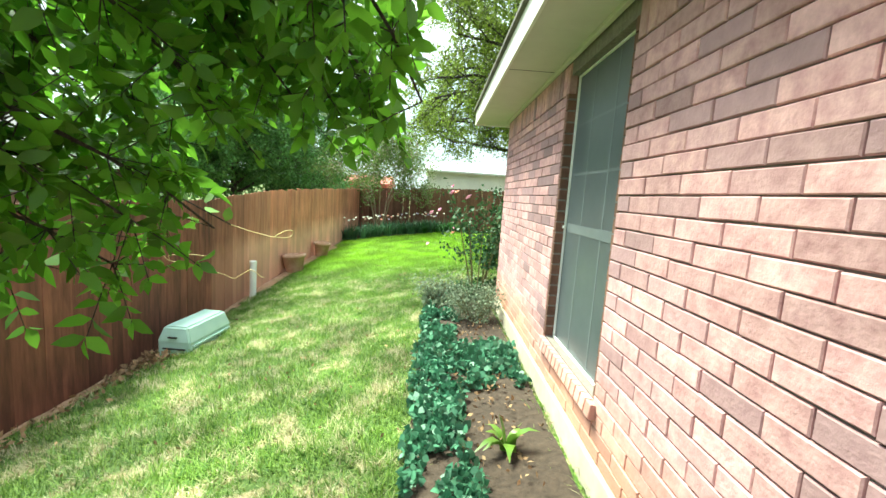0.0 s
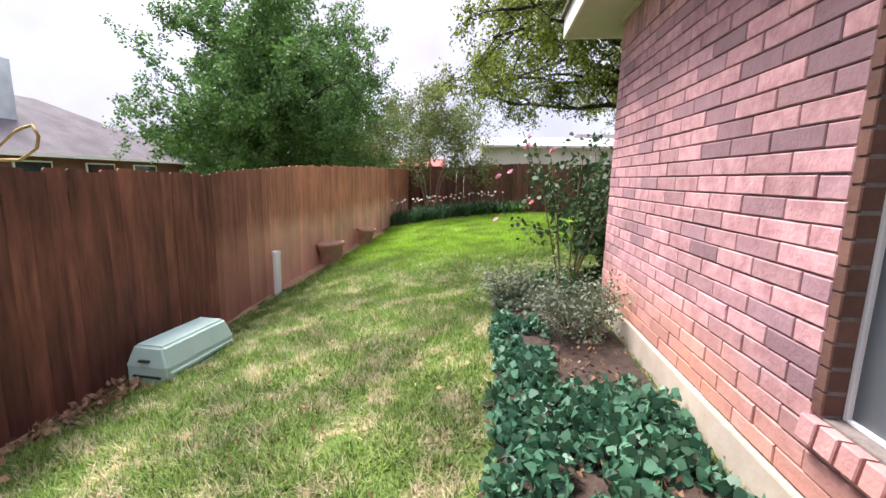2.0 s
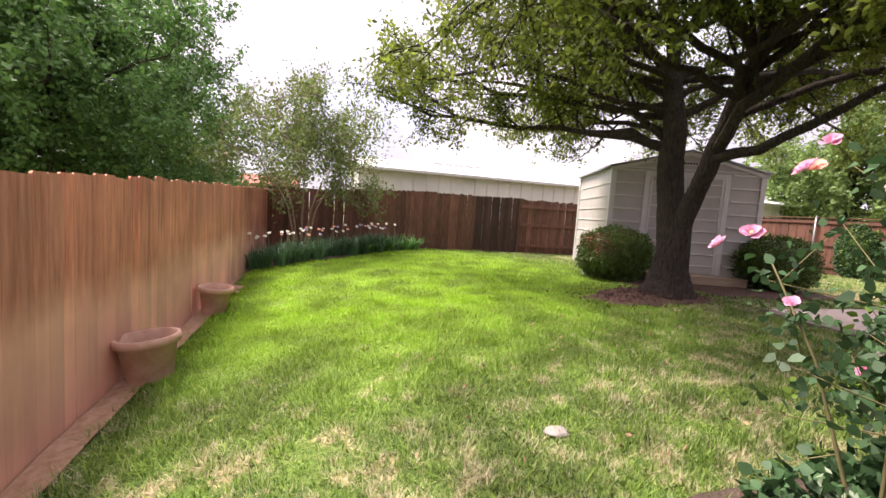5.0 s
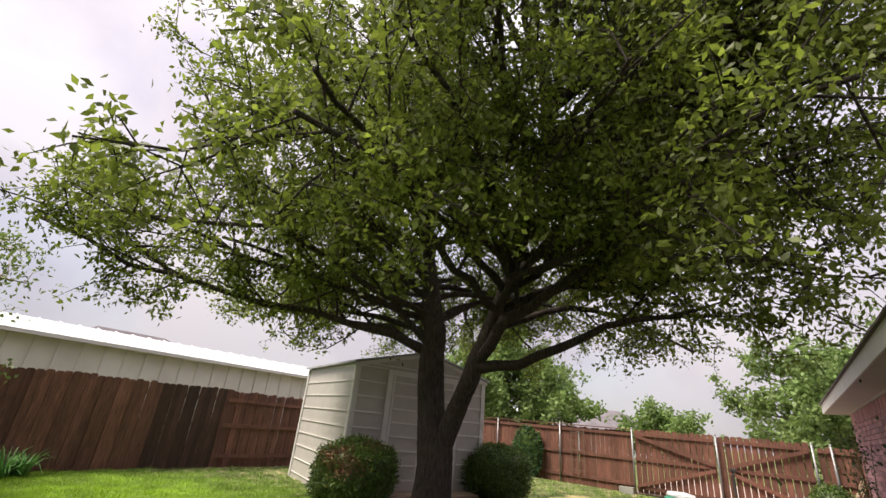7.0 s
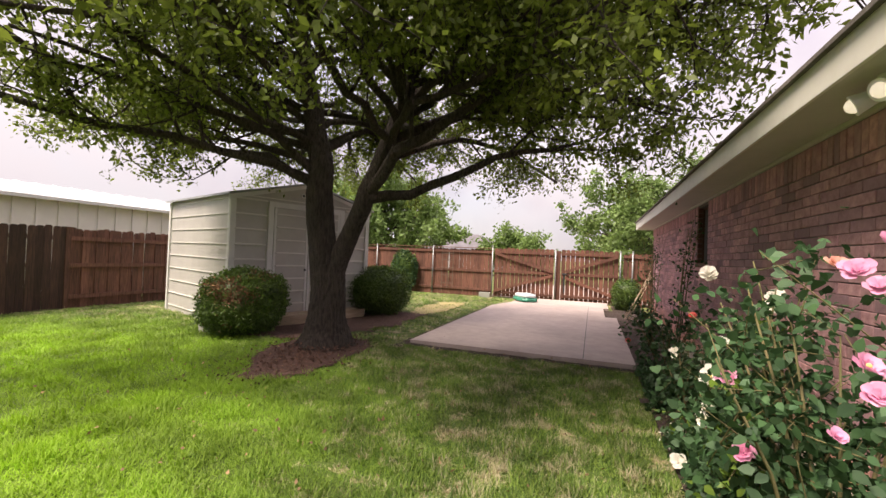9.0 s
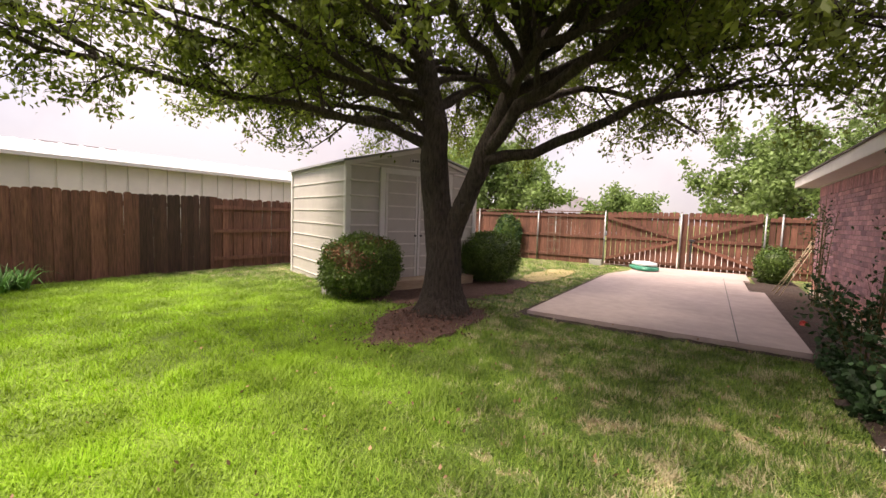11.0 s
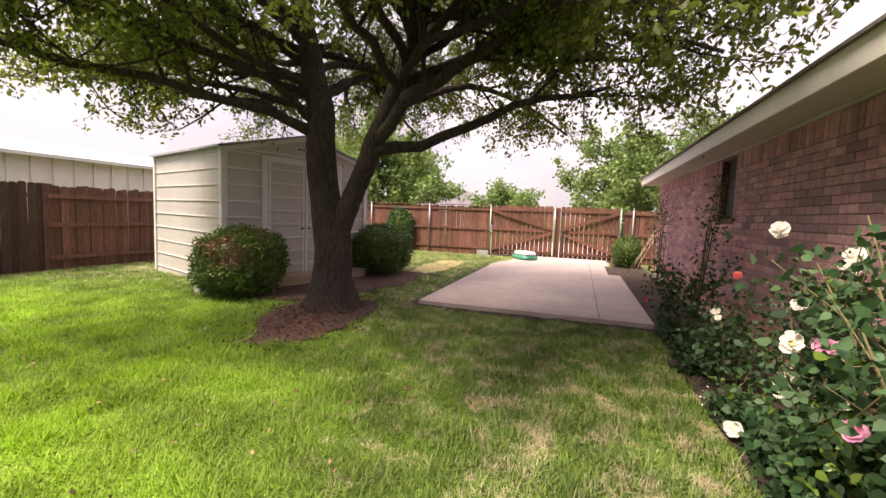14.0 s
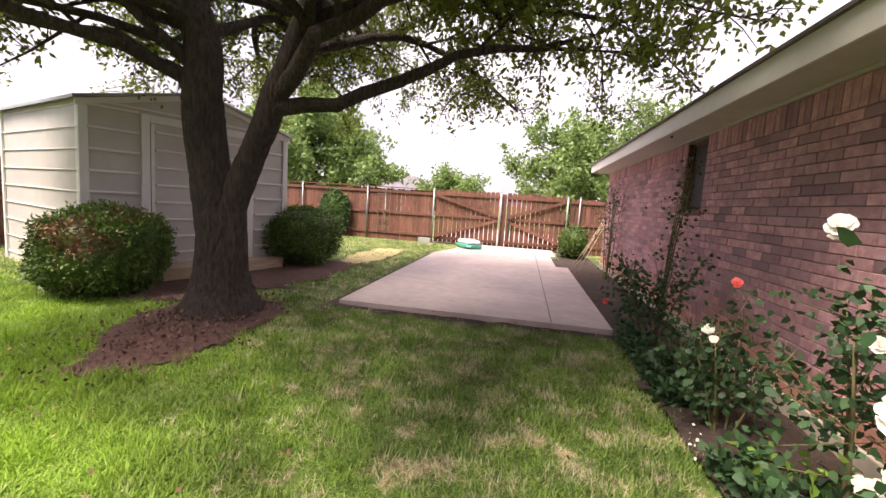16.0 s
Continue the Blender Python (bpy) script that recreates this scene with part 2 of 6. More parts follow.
M_ROOF_FAR = mat("far_roof_shingle", (0.105, 0.095, 0.105), (0.15, 0.135, 0.15), scale=9, rough=0.95, bump=0.4, rnd=0.1)
M_SCREEN = mat("solar_screen", (0.075, 0.088, 0.102), (0.105, 0.118, 0.132), scale=3, rough=0.35, bump=0.0, big=0.15)
M_SCREEN_D = mat("dark_screen", (0.022, 0.020, 0.020), (0.04, 0.036, 0.036), scale=3, rough=0.7, bump=0.0, big=0.15)
# sash bars, lightened so the screen's reflections are put into their colour
M_SASH = mat("sash_with_reflection", (0.135, 0.15, 0.165), (0.175, 0.19, 0.205), scale=4, rough=0.5, bump=0, big=0.1)
M_WHITE = mat("white_paint", (0.76, 0.76, 0.76), (0.82, 0.82, 0.82), scale=5, rough=0.45, bump=0.03, big=0.05)
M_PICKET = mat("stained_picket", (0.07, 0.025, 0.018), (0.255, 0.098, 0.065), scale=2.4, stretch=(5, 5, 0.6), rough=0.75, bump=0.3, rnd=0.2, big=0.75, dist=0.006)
M_PICKET_PALE = mat("pale_picket", (0.40, 0.128, 0.08), (0.72, 0.315, 0.215), foot_tint=(0.82, 0.46, 0.35), scale=3, stretch=(6, 6, 0.5), rough=0.8, bump=0.3, rnd=0.13, big=0.5, dist=0.006)
M_PICKET_MID = [mat("mid_tone_picket", (0.07 + 0.33 * f, 0.025 + 0.12 * f, 0.018 + 0.072 * f), (0.255 + 0.465 * f, 0.098 + 0.25 * f, 0.065 + 0.175 * f), foot_tint=(0.30 + 0.52 * f, 0.12 + 0.38 * f, 0.08 + 0.30 * f), scale=3, stretch=(6, 6, 0.5), rough=0.8, bump=0.3, rnd=0.25, big=0.45, dist=0.006) for f in (0.2, 0.42, 0.68)]
M_PICKET_D = mat("dark_picket", (0.08, 0.034, 0.026), (0.25, 0.11, 0.078), scale=5, stretch=(9, 9, 0.7), rough=0.8, bump=0.3, rnd=0.3, big=0.4, dist=0.006)
M_PICKET_R = mat("cedar_picket", (0.075, 0.03, 0.021), (0.22, 0.092, 0.062), scale=5, stretch=(9, 9, 0.7), rough=0.8, bump=0.3, rnd=0.25, big=0.3, dist=0.006)
M_PICKET_K = mat("blackened_picket", (0.03, 0.017, 0.014), (0.10, 0.048, 0.036), scale=5, stretch=(9, 9, 0.7), rough=0.85, bump=0.3, rnd=0.3, big=0.4, dist=0.006)
M_CLAY = mat("dry_clay", (0.30, 0.17, 0.10), (0.48, 0.31, 0.21), scale=16, rough=0.97, bump=0.7, big=0.4, dist=0.03)
M_GALV = mat("galvanised_steel", (0.22, 0.22, 0.225), (0.32, 0.32, 0.325), scale=12, rough=0.45, bump=0.05, metal=0.6)
# ribs paler than the panels: their highlight is put into the colour
M_RIB_HIGHLIGHT = mat("shed_lap_highlight", (0.64, 0.615, 0.585), (0.72, 0.695, 0.665), scale=3, rough=0.45, bump=0.03, big=0.1)
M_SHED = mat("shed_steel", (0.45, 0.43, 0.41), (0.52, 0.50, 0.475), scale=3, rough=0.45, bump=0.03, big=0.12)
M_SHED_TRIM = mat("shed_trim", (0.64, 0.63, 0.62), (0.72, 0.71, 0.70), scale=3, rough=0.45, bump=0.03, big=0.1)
M_SHED_ROOF = mat("shed_roof", (0.30, 0.31, 0.32), (0.38, 0.39, 0.40), scale=3, rough=0.4, bump=0.03, metal=0.3)
M_STEEL = mat("painted_steel_wall", (0.66, 0.64, 0.61), (0.74, 0.72, 0.69), scale=2, rough=0.5, bump=0.03, big=0.15)
M_STEEL_ROOF = mat("bright_steel_roof", (0.72, 0.74, 0.76), (0.80, 0.82, 0.84), scale=2, rough=0.35, bump=0.03, metal=0.4)
M_BARK = mat("oak_bark", (0.018, 0.013, 0.011), (0.105, 0.080, 0.067), scale=13, stretch=(3, 3, 0.6), rough=0.95, bump=1.0, big=0.4, dist=0.09)
M_STEM = mat("pale_stem", (0.20, 0.15, 0.10), (0.34, 0.27, 0.19), scale=9, stretch=(2, 2, 0.5), rough=0.9, bump=0.3)
M_GREYWOOD = mat("grey_weathered_wood", (0.10, 0.062, 0.045), (0.20, 0.135, 0.10), scale=9, stretch=(2, 2, 0.5), rough=0.9, bump=0.3)
M_CANE = mat("green_cane", (0.10, 0.10, 0.035), (0.19, 0.15, 0.07), scale=9, rough=0.8, bump=0.2)
M_OAK = mat("oak_leaf", (0.115, 0.165, 0.024), (0.215, 0.27, 0.045), scale=3, rough=0.5, bump=0, rnd=0.4, island=True, thru=0.6, big=0.3)
M_ELM = mat("elm_leaf", (0.065, 0.165, 0.04), (0.15, 0.28, 0.07), scale=3, rough=0.55, bump=0, rnd=0.35, island=True, thru=0.3, big=0.3)
M_FAR = mat("far_tree_leaf", (0.13, 0.21, 0.055), (0.22, 0.32, 0.10), scale=3, rough=0.6, bump=0, rnd=0.3, island=True, thru=0.4, big=0.3)
M_MYRTLE = mat("myrtle_leaf", (0.11, 0.17, 0.045), (0.19, 0.25, 0.07), scale=3, rough=0.55, bump=0, rnd=0.3, island=True, thru=0.4, big=0.2)
M_BOUGH = mat("bough_leaf", (0.09, 0.21, 0.02), (0.17, 0.33, 0.035), scale=3, rough=0.4, bump=0, rnd=0.35, island=True, thru=0.6, big=0.1)
M_BOX = mat("boxwood_leaf", (0.028, 0.066, 0.012), (0.115, 0.185, 0.03), scale=3, rough=0.5, bump=0, rnd=0.4, island=True, thru=0.2, big=0.3)
M_BOX_BROWN = mat("scorched_leaf", (0.16, 0.075, 0.04), (0.26, 0.14, 0.07), scale=3, rough=0.8, bump=0, rnd=0.3, island=True)
M_IVY = mat("ivy_leaf", (0.035, 0.12, 0.07), (0.11, 0.25, 0.15), scale=5, rough=0.45, bump=0, rnd=0.35, island=True, thru=0.2, big=0.3)
M_GREY = mat("grey_shrub_leaf", (0.12, 0.16, 0.10), (0.24, 0.29, 0.20), scale=5, rough=0.7, bump=0, rnd=0.3, island=True, thru=0.2)
M_ROSE = mat("rose_leaf", (0.024, 0.07, 0.025), (0.062, 0.132, 0.047), scale=5, rough=0.6, bump=0, rnd=0.4, island=True, thru=0.2)
M_ROSE_Y = mat("young_rose_leaf", (0.10, 0.20, 0.03), (0.2, 0.30, 0.05), scale=5, rough=0.4, bump=0, rnd=0.3, island=True, thru=0.3)
M_IRIS = mat("iris_blade", (0.05, 0.12, 0.06), (0.10, 0.20, 0.10), scale=5, rough=0.5, bump=0, rnd=0.3, island=True, thru=0.2)
M_DAY = mat("daylily_blade", (0.05, 0.15, 0.035), (0.10, 0.24, 0.05), scale=5, rough=0.5, bump=0, rnd=0.3, island=True, thru=0.25)
M_PINK = mat("pink_petal", (0.80, 0.30, 0.52), (0.88, 0.50, 0.66), scale=6, rough=0.6, bump=0, rnd=0.12, island=True, thru=0.3)
M_PALE = mat("cream_petal", (0.88, 0.83, 0.73), (0.92, 0.90, 0.84), scale=6, rough=0.6, bump=0, rnd=0.08, island=True, thru=0.3)
M_PEACH = mat("peach_petal", (0.88, 0.42, 0.32), (0.90, 0.55, 0.45), scale=6, rough=0.6, bump=0, rnd=0.1, island=True, thru=0.3)
M_RED = mat("red_petal", (0.70, 0.10, 0.10), (0.85, 0.22, 0.18), scale=6, rough=0.6, bump=0, rnd=0.1, island=True, thru=0.3)
M_YEL = mat("flower_heart", (0.80, 0.55, 0.12), (0.85, 0.65, 0.25), scale=6, rough=0.7, bump=0)
M_SOIL = mat("bed_soil", (0.036, 0.023, 0.018), (0.085, 0.056, 0.043), scale=22, rough=0.97, bump=0.8, big=0.4, dist=0.03)
M_MULCH = mat("mulch", (0.045, 0.022, 0.017), (0.125, 0.063, 0.048), scale=18, rough=0.97, bump=0.9, big=0.3, dist=0.03)
M_CHIP = mat("mulch_chip", (0.055, 0.028, 0.021), (0.17, 0.092, 0.068), scale=12, rough=0.95, bump=0, rnd=0.4, island=True)
M_DRY = mat("dry_leaf", (0.20, 0.11, 0.06), (0.40, 0.26, 0.15), scale=12, rough=0.9, bump=0, rnd=0.4, island=True)
M_BOXGREEN = mat("pale_green_plastic", (0.47, 0.66, 0.60), (0.56, 0.74, 0.68), scale=4, rough=0.5, bump=0.04, big=0.1)
M_PVC = mat("pvc", (0.78, 0.78, 0.77), (0.84, 0.84, 0.83), scale=6, rough=0.4, bump=0.02, big=0.1)
M_TERRA = mat("terracotta", (0.46, 0.25, 0.17), (0.64, 0.42, 0.33), scale=7, rough=0.9, bump=0.2, big=0.4)
M_DARK = mat("dark_metal", (0.02, 0.02, 0.02), (0.04, 0.04, 0.04), scale=8, rough=0.5, bump=0.03)
M_DECK = mat("deck_board", (0.34, 0.25, 0.17), (0.50, 0.39, 0.29), scale=5, stretch=(0.8, 8, 8), rough=0.85, bump=0.25, rnd=0.15, dist=0.005)
M_BLOCK = mat("concrete_block", (0.30, 0.29, 0.27), (0.42, 0.41, 0.39), scale=20, rough=0.95, bump=0.5, dist=0.006)
M_BAG_G = mat("green_bag", (0.03, 0.22, 0.14), (0.06, 0.32, 0.22), scale=6, rough=0.3, bump=0.4, dist=0.03)
M_BAG_W = mat("grey_bag", (0.55, 0.60, 0.62), (0.72, 0.76, 0.78), scale=6, rough=0.3, bump=0.4, dist=0.03)
M_STONE = mat("pale_stone", (0.20, 0.175, 0.16), (0.31, 0.275, 0.26), scale=14, rough=0.9, bump=0.4)
M_BAMBOO = mat("weathered_cane", (0.42, 0.33, 0.22), (0.58, 0.48, 0.34), scale=6, rough=0.7, bump=0.1)
M_TENDRIL = mat("dry_tendril", (0.45, 0.33, 0.16), (0.60, 0.46, 0.24), scale=8, rough=0.8, bump=0.05)
M_BLUEWALL = mat("pale_blue_siding", (0.55, 0.60, 0.66), (0.62, 0.67, 0.72), scale=3, rough=0.8, bump=0.1)
M_REDWALL = mat("red_siding", (0.42, 0.10, 0.09), (0.50, 0.15, 0.12), scale=3, rough=0.8, bump=0.1)
M_GLASS = mat("dark_glass", (0.02, 0.025, 0.03), (0.04, 0.045, 0.05), scale=2, rough=0.08, bump=0, big=0.1)
M_LAMP = mat("frosted_glass", (0.8, 0.8, 0.78), (0.86, 0.86, 0.84), scale=3, rough=0.2, bump=0)
M_LAMP.node_tree.nodes["Principled BSDF"].inputs["Emission Color"].default_value = (1.0, 0.9, 0.7, 1)
M_LAMP.node_tree.nodes["Principled BSDF"].inputs["Emission Strength"].default_value = 0.35


# ---- mesh helpers ----
def link(name, me, material, parent=None, label="", m=None):
    if material:
        me.materials.append(material)
    ob = new(name, me)
    if m is not None:
        ob.matrix_basis = m
    if parent:
        ob.parent = parent
    if label:
        ob["label"] = label
    return ob


def part(name, bm, material, parent=None, label="", smooth=False):
    me = bpy.data.meshes.new(name)
    bm.normal_update()
    bm.to_mesh(me)
    bm.free()
    if smooth:
        me.polygons.foreach_set("use_smooth", [True] * len(me.polygons))
    return link(name, me, material, parent, label)


def base(name, x, y, z, label, category, rz=0.0, group="", kind=""):
    ob = new(name)
    ob.empty_display_size = 0.1
    ob.matrix_basis = pose(x, y, z, 0, 0, rz)
    return tagged(ob, label, category, group, kind)


def slab(bm, x0, x1, y0, y1, z0, z1, bevel=0.0):
    r = bmesh.ops.create_cube(bm, size=1.0, matrix=Matrix.LocRotScale(((x0 + x1) / 2, (y0 + y1) / 2, (z0 + z1) / 2), None, (x1 - x0, y1 - y0, z1 - z0)))
    if bevel:
        es = list({e for v in r["verts"] for e in v.link_edges})
        bmesh.ops.bevel(bm, geom=es, offset=bevel, segments=2, affect="EDGES", profile=0.6)
    return r["verts"]


def cuboid(x0, x1, y0, y1, z0, z1, bevel=0.0):
    bm = bmesh.new()
    slab(bm, x0, x1, y0, y1, z0, z1, bevel)
    return bm


def prism(pts, z0, z1):
    """A closed upright prism over a polygon of (x, y)."""
    bm = bmesh.new()
    lo = [bm.verts.new((x, y, z0)) for x, y in pts]
    hi = [bm.verts.new((x, y, z1)) for x, y in pts]
    n = len(pts)
    bm.faces.new(lo[::-1]), bm.faces.new(hi)
    for i in range(n):
        bm.faces.new((lo[i], lo[(i + 1) % n], hi[(i + 1) % n], hi[i]))
    bmesh.ops.recalc_face_normals(bm, faces=bm.faces)
    return bm


def rod(bm, a, b, r, seg=8):
    a, b = Vector(a), Vector(b)
    d = b - a
    m = Matrix.Translation((a + b) / 2) @ d.to_track_quat("Z", "Y").to_matrix().to_4x4()
    bmesh.ops.create_cone(bm, cap_ends=True, segments=seg, radius1=r, radius2=r, depth=d.length, matrix=m)


class Soup:
    """Collects tubes and leaves as plain lists, for one mesh."""

    def __init__(self):
        self.v, self.f = [], []

    def tube(self, pts, radii, seg=6):
        n0, rings = len(self.v), len(pts)
        side = Vector((0.31, 0.95, 0.07))
        for i, p in enumerate(pts):
            d = (Vector(pts[min(i + 1, rings - 1)]) - Vector(pts[max(i - 1, 0)])).normalized()
            u = d.cross(side)
            u = u.normalized() if u.length > 1e-3 else Vector((1, 0, 0))
            w = d.cross(u)
            for k in range(seg):
                a = 2 * math.pi * k / seg
                self.v.append(tuple(Vector(p) + (u * math.cos(a) + w * math.sin(a)) * radii[i]))
        for i in range(rings - 1):
            for k in range(seg):
                a, b = n0 + i * seg + k, n0 + i * seg + (k + 1) % seg
                self.f.append((a, b, b + seg, a + seg))
        self.f.append(tuple(range(n0 + (rings - 1) * seg, n0 + rings * seg)))

    def build(self, name, material, parent=None, label="", smooth=True):
        me = bpy.data.meshes.new(name)
        me.from_pydata(self.v, [], self.f)
        if smooth:
            me.polygons.foreach_set("use_smooth", [True] * len(me.polygons))
        me.update()
        return link(name, me, material, parent, label)


def quads_mesh(name, V, F, material, parent=None, label=""):
    """A mesh from arrays of corners and of faces with equal corner counts."""
    me = bpy.data.meshes.new(name)
    V, F = np.ascontiguousarray(V, np.float32), np.ascontiguousarray(F, np.int32)
    k = F.shape[1]
    me.vertices.add(len(V))
    me.vertices.foreach_set("co", V.ravel())
    me.loops.add(F.size)
    me.loops.foreach_set("vertex_index", F.ravel())
    me.polygons.add(len(F))
    me.polygons.foreach_set("loop_start", np.arange(0, F.size, k, dtype=np.int32))
    me.polygons.foreach_set("loop_total", np.full(len(F), k, np.int32))
    me.update(calc_edges=True)
    me.validate()
    return link(name, me, material, parent, label)


def unit(a):
    return a / np.maximum(np.linalg.norm(a, axis=1, keepdims=True), 1e-6)


def leaves(name, P, size, material, parent, rng, wide=0.45, droop=0.3, label="", out=None, pointed=False):
    """One leaf at each of the points P, folded along its midrib; out: the way that leaves tend to point."""
    n = len(P)
    d = rng.normal(size=(n, 3))
    d[:, 2] -= droop
    if out is not None:
        d += out
    d = unit(d)
    s = unit(np.cross(d, rng.normal(size=(n, 3))))
    nn = np.cross(d, s)
    ln = (size * rng.uniform(0.7, 1.3, n))[:, None]
    w = ln * wide * 0.5
    if pointed:
        V = np.stack([P, P + d * ln * 0.3 + s * w + nn * w * 0.35, P + d * ln * 0.65 + s * w * 0.8 + nn * w * 0.25, P + d * ln - nn * w * 0.2,
                      P + d * ln * 0.65 - s * w * 0.8 + nn * w * 0.25, P + d * ln * 0.3 - s * w + nn * w * 0.35], 1).reshape(-1, 3)
        F = np.arange(6 * n).reshape(n, 6)
    else:
        V = np.stack([P, P + d * ln * 0.45 + s * w + nn * w * 0.3, P + d * ln, P + d * ln * 0.45 - s * w + nn * w * 0.3], 1).reshape(-1, 3)
        F = np.arange(4 * n).reshape(n, 4)
    return quads_mesh(name, V, F, material, parent, label)


# ---- ground ----
def left_level(y):
    return float(np.interp(y, [6.0, 8.0, 10.0, 17.75], [-0.64, -0.50, -0.44, -0.30]))


def ground(x, y):
    k = min(max((1.0 - x) / 4.15, 0.0), 1.0)
    z = 0.02 * (1 - k) + left_level(y) * k ** 1.4
    z += 0.10 * math.exp(-((x - 3.95) ** 2 + (y - 10.55) ** 2) / 0.9)
    return z - 0.03 * min(max((y - 14) / 4, 0), 1)


GROUND_V = np.vectorize(ground)


def spread(a, b, step, far):
    inner = list(np.arange(a, b + 1e-6, step))
    return [a - f for f in far[::-1]] + inner + [b + f for f in far]


FAR = (1, 4, 12, 40, 150, 500, 1500)
gx, gy = spread(-3.6, 14.6, 0.2, FAR), spread(-3.0, 18.4, 0.2, FAR)
gv = [(x, y, ground(x, y) + 0.012 * noise.noise((x * 1.7, y * 1.7, 0))) for y in gy for x in gx]
gw = len(gx)
gf = [(j * gw + i, j * gw + i + 1, (j + 1) * gw + i + 1, (j + 1) * gw + i) for j in range(len(gy) - 1) for i in range(gw - 1)]
gme = bpy.data.meshes.new("ground")
gme.from_pydata(gv, [], gf)
gme.polygons.foreach_set("use_smooth", [True] * len(gme.polygons))
tagged(link("ground", gme, M_TURF), "sloping backyard lawn, green with dry straw patches", "ground", kind="structure")


def patch(name, inside, x0, x1, y0, y1, lift, material, label, step=0.08):
    """A strip of bare ground lying on the lawn, where inside(x, y) holds."""
    nx, ny = int((x1 - x0) / step) + 1, int((y1 - y0) / step) + 1
    idx, V, F = {}, [], []

    def at(i, j):
        if (i, j) not in idx:
            x, y = x0 + i * step, y0 + j * step
            idx[i, j] = len(V)
            V.append((x, y, ground(x, y) + lift + 0.02 * noise.noise((x * 5, y * 5, 3)) + 0.01 * noise.noise((x * 13, y * 13, 5))))
        return idx[i, j]

    for j in range(ny):
        for i in range(nx):
            if inside(x0 + (i + 0.5) * step, y0 + (j + 0.5) * step):
                F.append((at(i, j), at(i + 1, j), at(i + 1, j + 1), at(i, j + 1)))
    me = bpy.data.meshes.new(name)
    me.from_pydata(V, [], F)
    me.polygons.foreach_set("use_smooth", [True] * len(F))
    return tagged(link(name, me, material), label, "ground", kind="structure")


def wob(x, y):
    return 0.10 * noise.noise((x * 1.3, y * 1.3, 7)) + 0.05 * noise.noise((x * 4, y * 4, 9))


def bed_side(x, y):
    return -0.02 + wob(x, y) + 0.5 * max(0.0, y - 5.3) < x < 0.92 and y < 6.4


def bed_back(x, y):
    return 0.2 < x < 13.8 and 5.41 < y < (6.32 if x > 4.95 else 6.30 + wob(x, y)) or (10.1 < x < 12.2 and 5.41 < y < 6.55)


def bed_iris(x, y):
    return y > 17.65 - 3.2 * max(0.0, 1 - ((x + 3.15) / 4.3)) ** 0.8 + wob(x, y) and x < 1.3


def ring_tree(x, y):
    dx, dy = x - 3.6, y - 10.5
    return (dx / 1.15) ** 2 + (dy / 0.62) ** 2 < 1 + 5 * wob(x, y) or (4.2 < x < 8.4 and 11.05 - 0.14 * (x - 4) + 4.5 * wob(x, y) < y < 12.9)


patch("flower_bed_side", bed_side, -0.4, 0.92, -0.6, 6.9, 0.022, M_SOIL, "dark soil of the flower bed along the house")
patch("flower_bed_back", bed_back, 0.2, 13.8, 5.41, 7.0, 0.035, M_SOIL, "dark soil of the rose bed behind the house")
patch("flower_bed_corner", bed_iris, -3.1, 1.3, 13.6, 17.7, 0.03, M_SOIL, "soil of the flower bed in the fence corner")
patch("mulch_ring", ring_tree, 2.2, 8.6, 9.5, 13.0, 0.022, M_MULCH, "reddish brown mulch around the tree trunk")
patch("fence_edge_dirt", lambda x, y: x < -3.02 + 1.2 * wob(x, y) + (0.12 if 7.4 < y < 13.0 else 0.0), -3.14, -2.4, -2.0, 14.0, 0.025, M_CLAY, "bare orange clay with dead leaves along the fence")

M_STRAW = mat("dry_turf", (0.30, 0.23, 0.10), (0.46, 0.38, 0.19), scale=30, rough=0.95, bump=0.6, big=0.3)
patch("patio_edge_dirt", lambda x, y: 4.84 + wob(x, y) < x < 5.0 or y > 9.64, 4.6, 11.0, 6.2, 9.76, 0.022, M_SOIL, "bare dirt strip along the patio slab edge")
patch("dry_lawn", lambda x, y: ((x - 9.9) / 1.5) ** 2 + ((y - 10.9) / 0.5) ** 2 < 1 + 5 * wob(x, y), 7.6, 12.0, 10.0, 11.8, 0.02, M_STRAW, "yellow dried patch of lawn near the patio")


def bare(x, y):
    return bed_side(x, y) or bed_back(x, y) or bed_iris(x, y) or ring_tree(x, y) or (4.82 + wob(x, y) < x and 6.28 < y < 9.78 + wob(x, y)) or x < -3.04 + wob(x, y) + (0.12 if 7.4 < y < 13.0 else 0.0)


# ---- patio ----
patio = part("patio", prism([(5.0, 6.28), (10.1, 6.28), (10.1, 6.55), (12.2, 6.55), (12.2, 6.4), (14.0, 6.4), (14.0, 9.3), (12.2, 9.3), (10.95, 9.64), (5.0, 9.64)], -0.06, 0.105), M_SLAB)
tagged(patio, "pale pinkish concrete patio slab with a control joint", "patio", kind="structure")
part("control_joint", cuboid(5.03, 12.3, 6.962, 6.974, 0.10, 0.1075), M_DARK, patio)

drive = part("driveway", prism([(14.36, 5.0), (24.0, 5.0), (24.0, 10.6), (14.36, 10.6)], -0.05, 0.06), M_SLAB)
tagged(drive, "pale concrete drive glimpsed through the gate", "driveway", kind="structure")

# ---- house ----
WX, WY, SOFF, FOUND = 0.93, 5.40, 2.42, 0.19
east = 11.0


def wall_block(name, pieces, label):
    bm = bmesh.new()
    for p in pieces:
        slab(bm, *p)
    return tagged(part(name, bm, M_MORTAR), label, "wall", kind="structure")


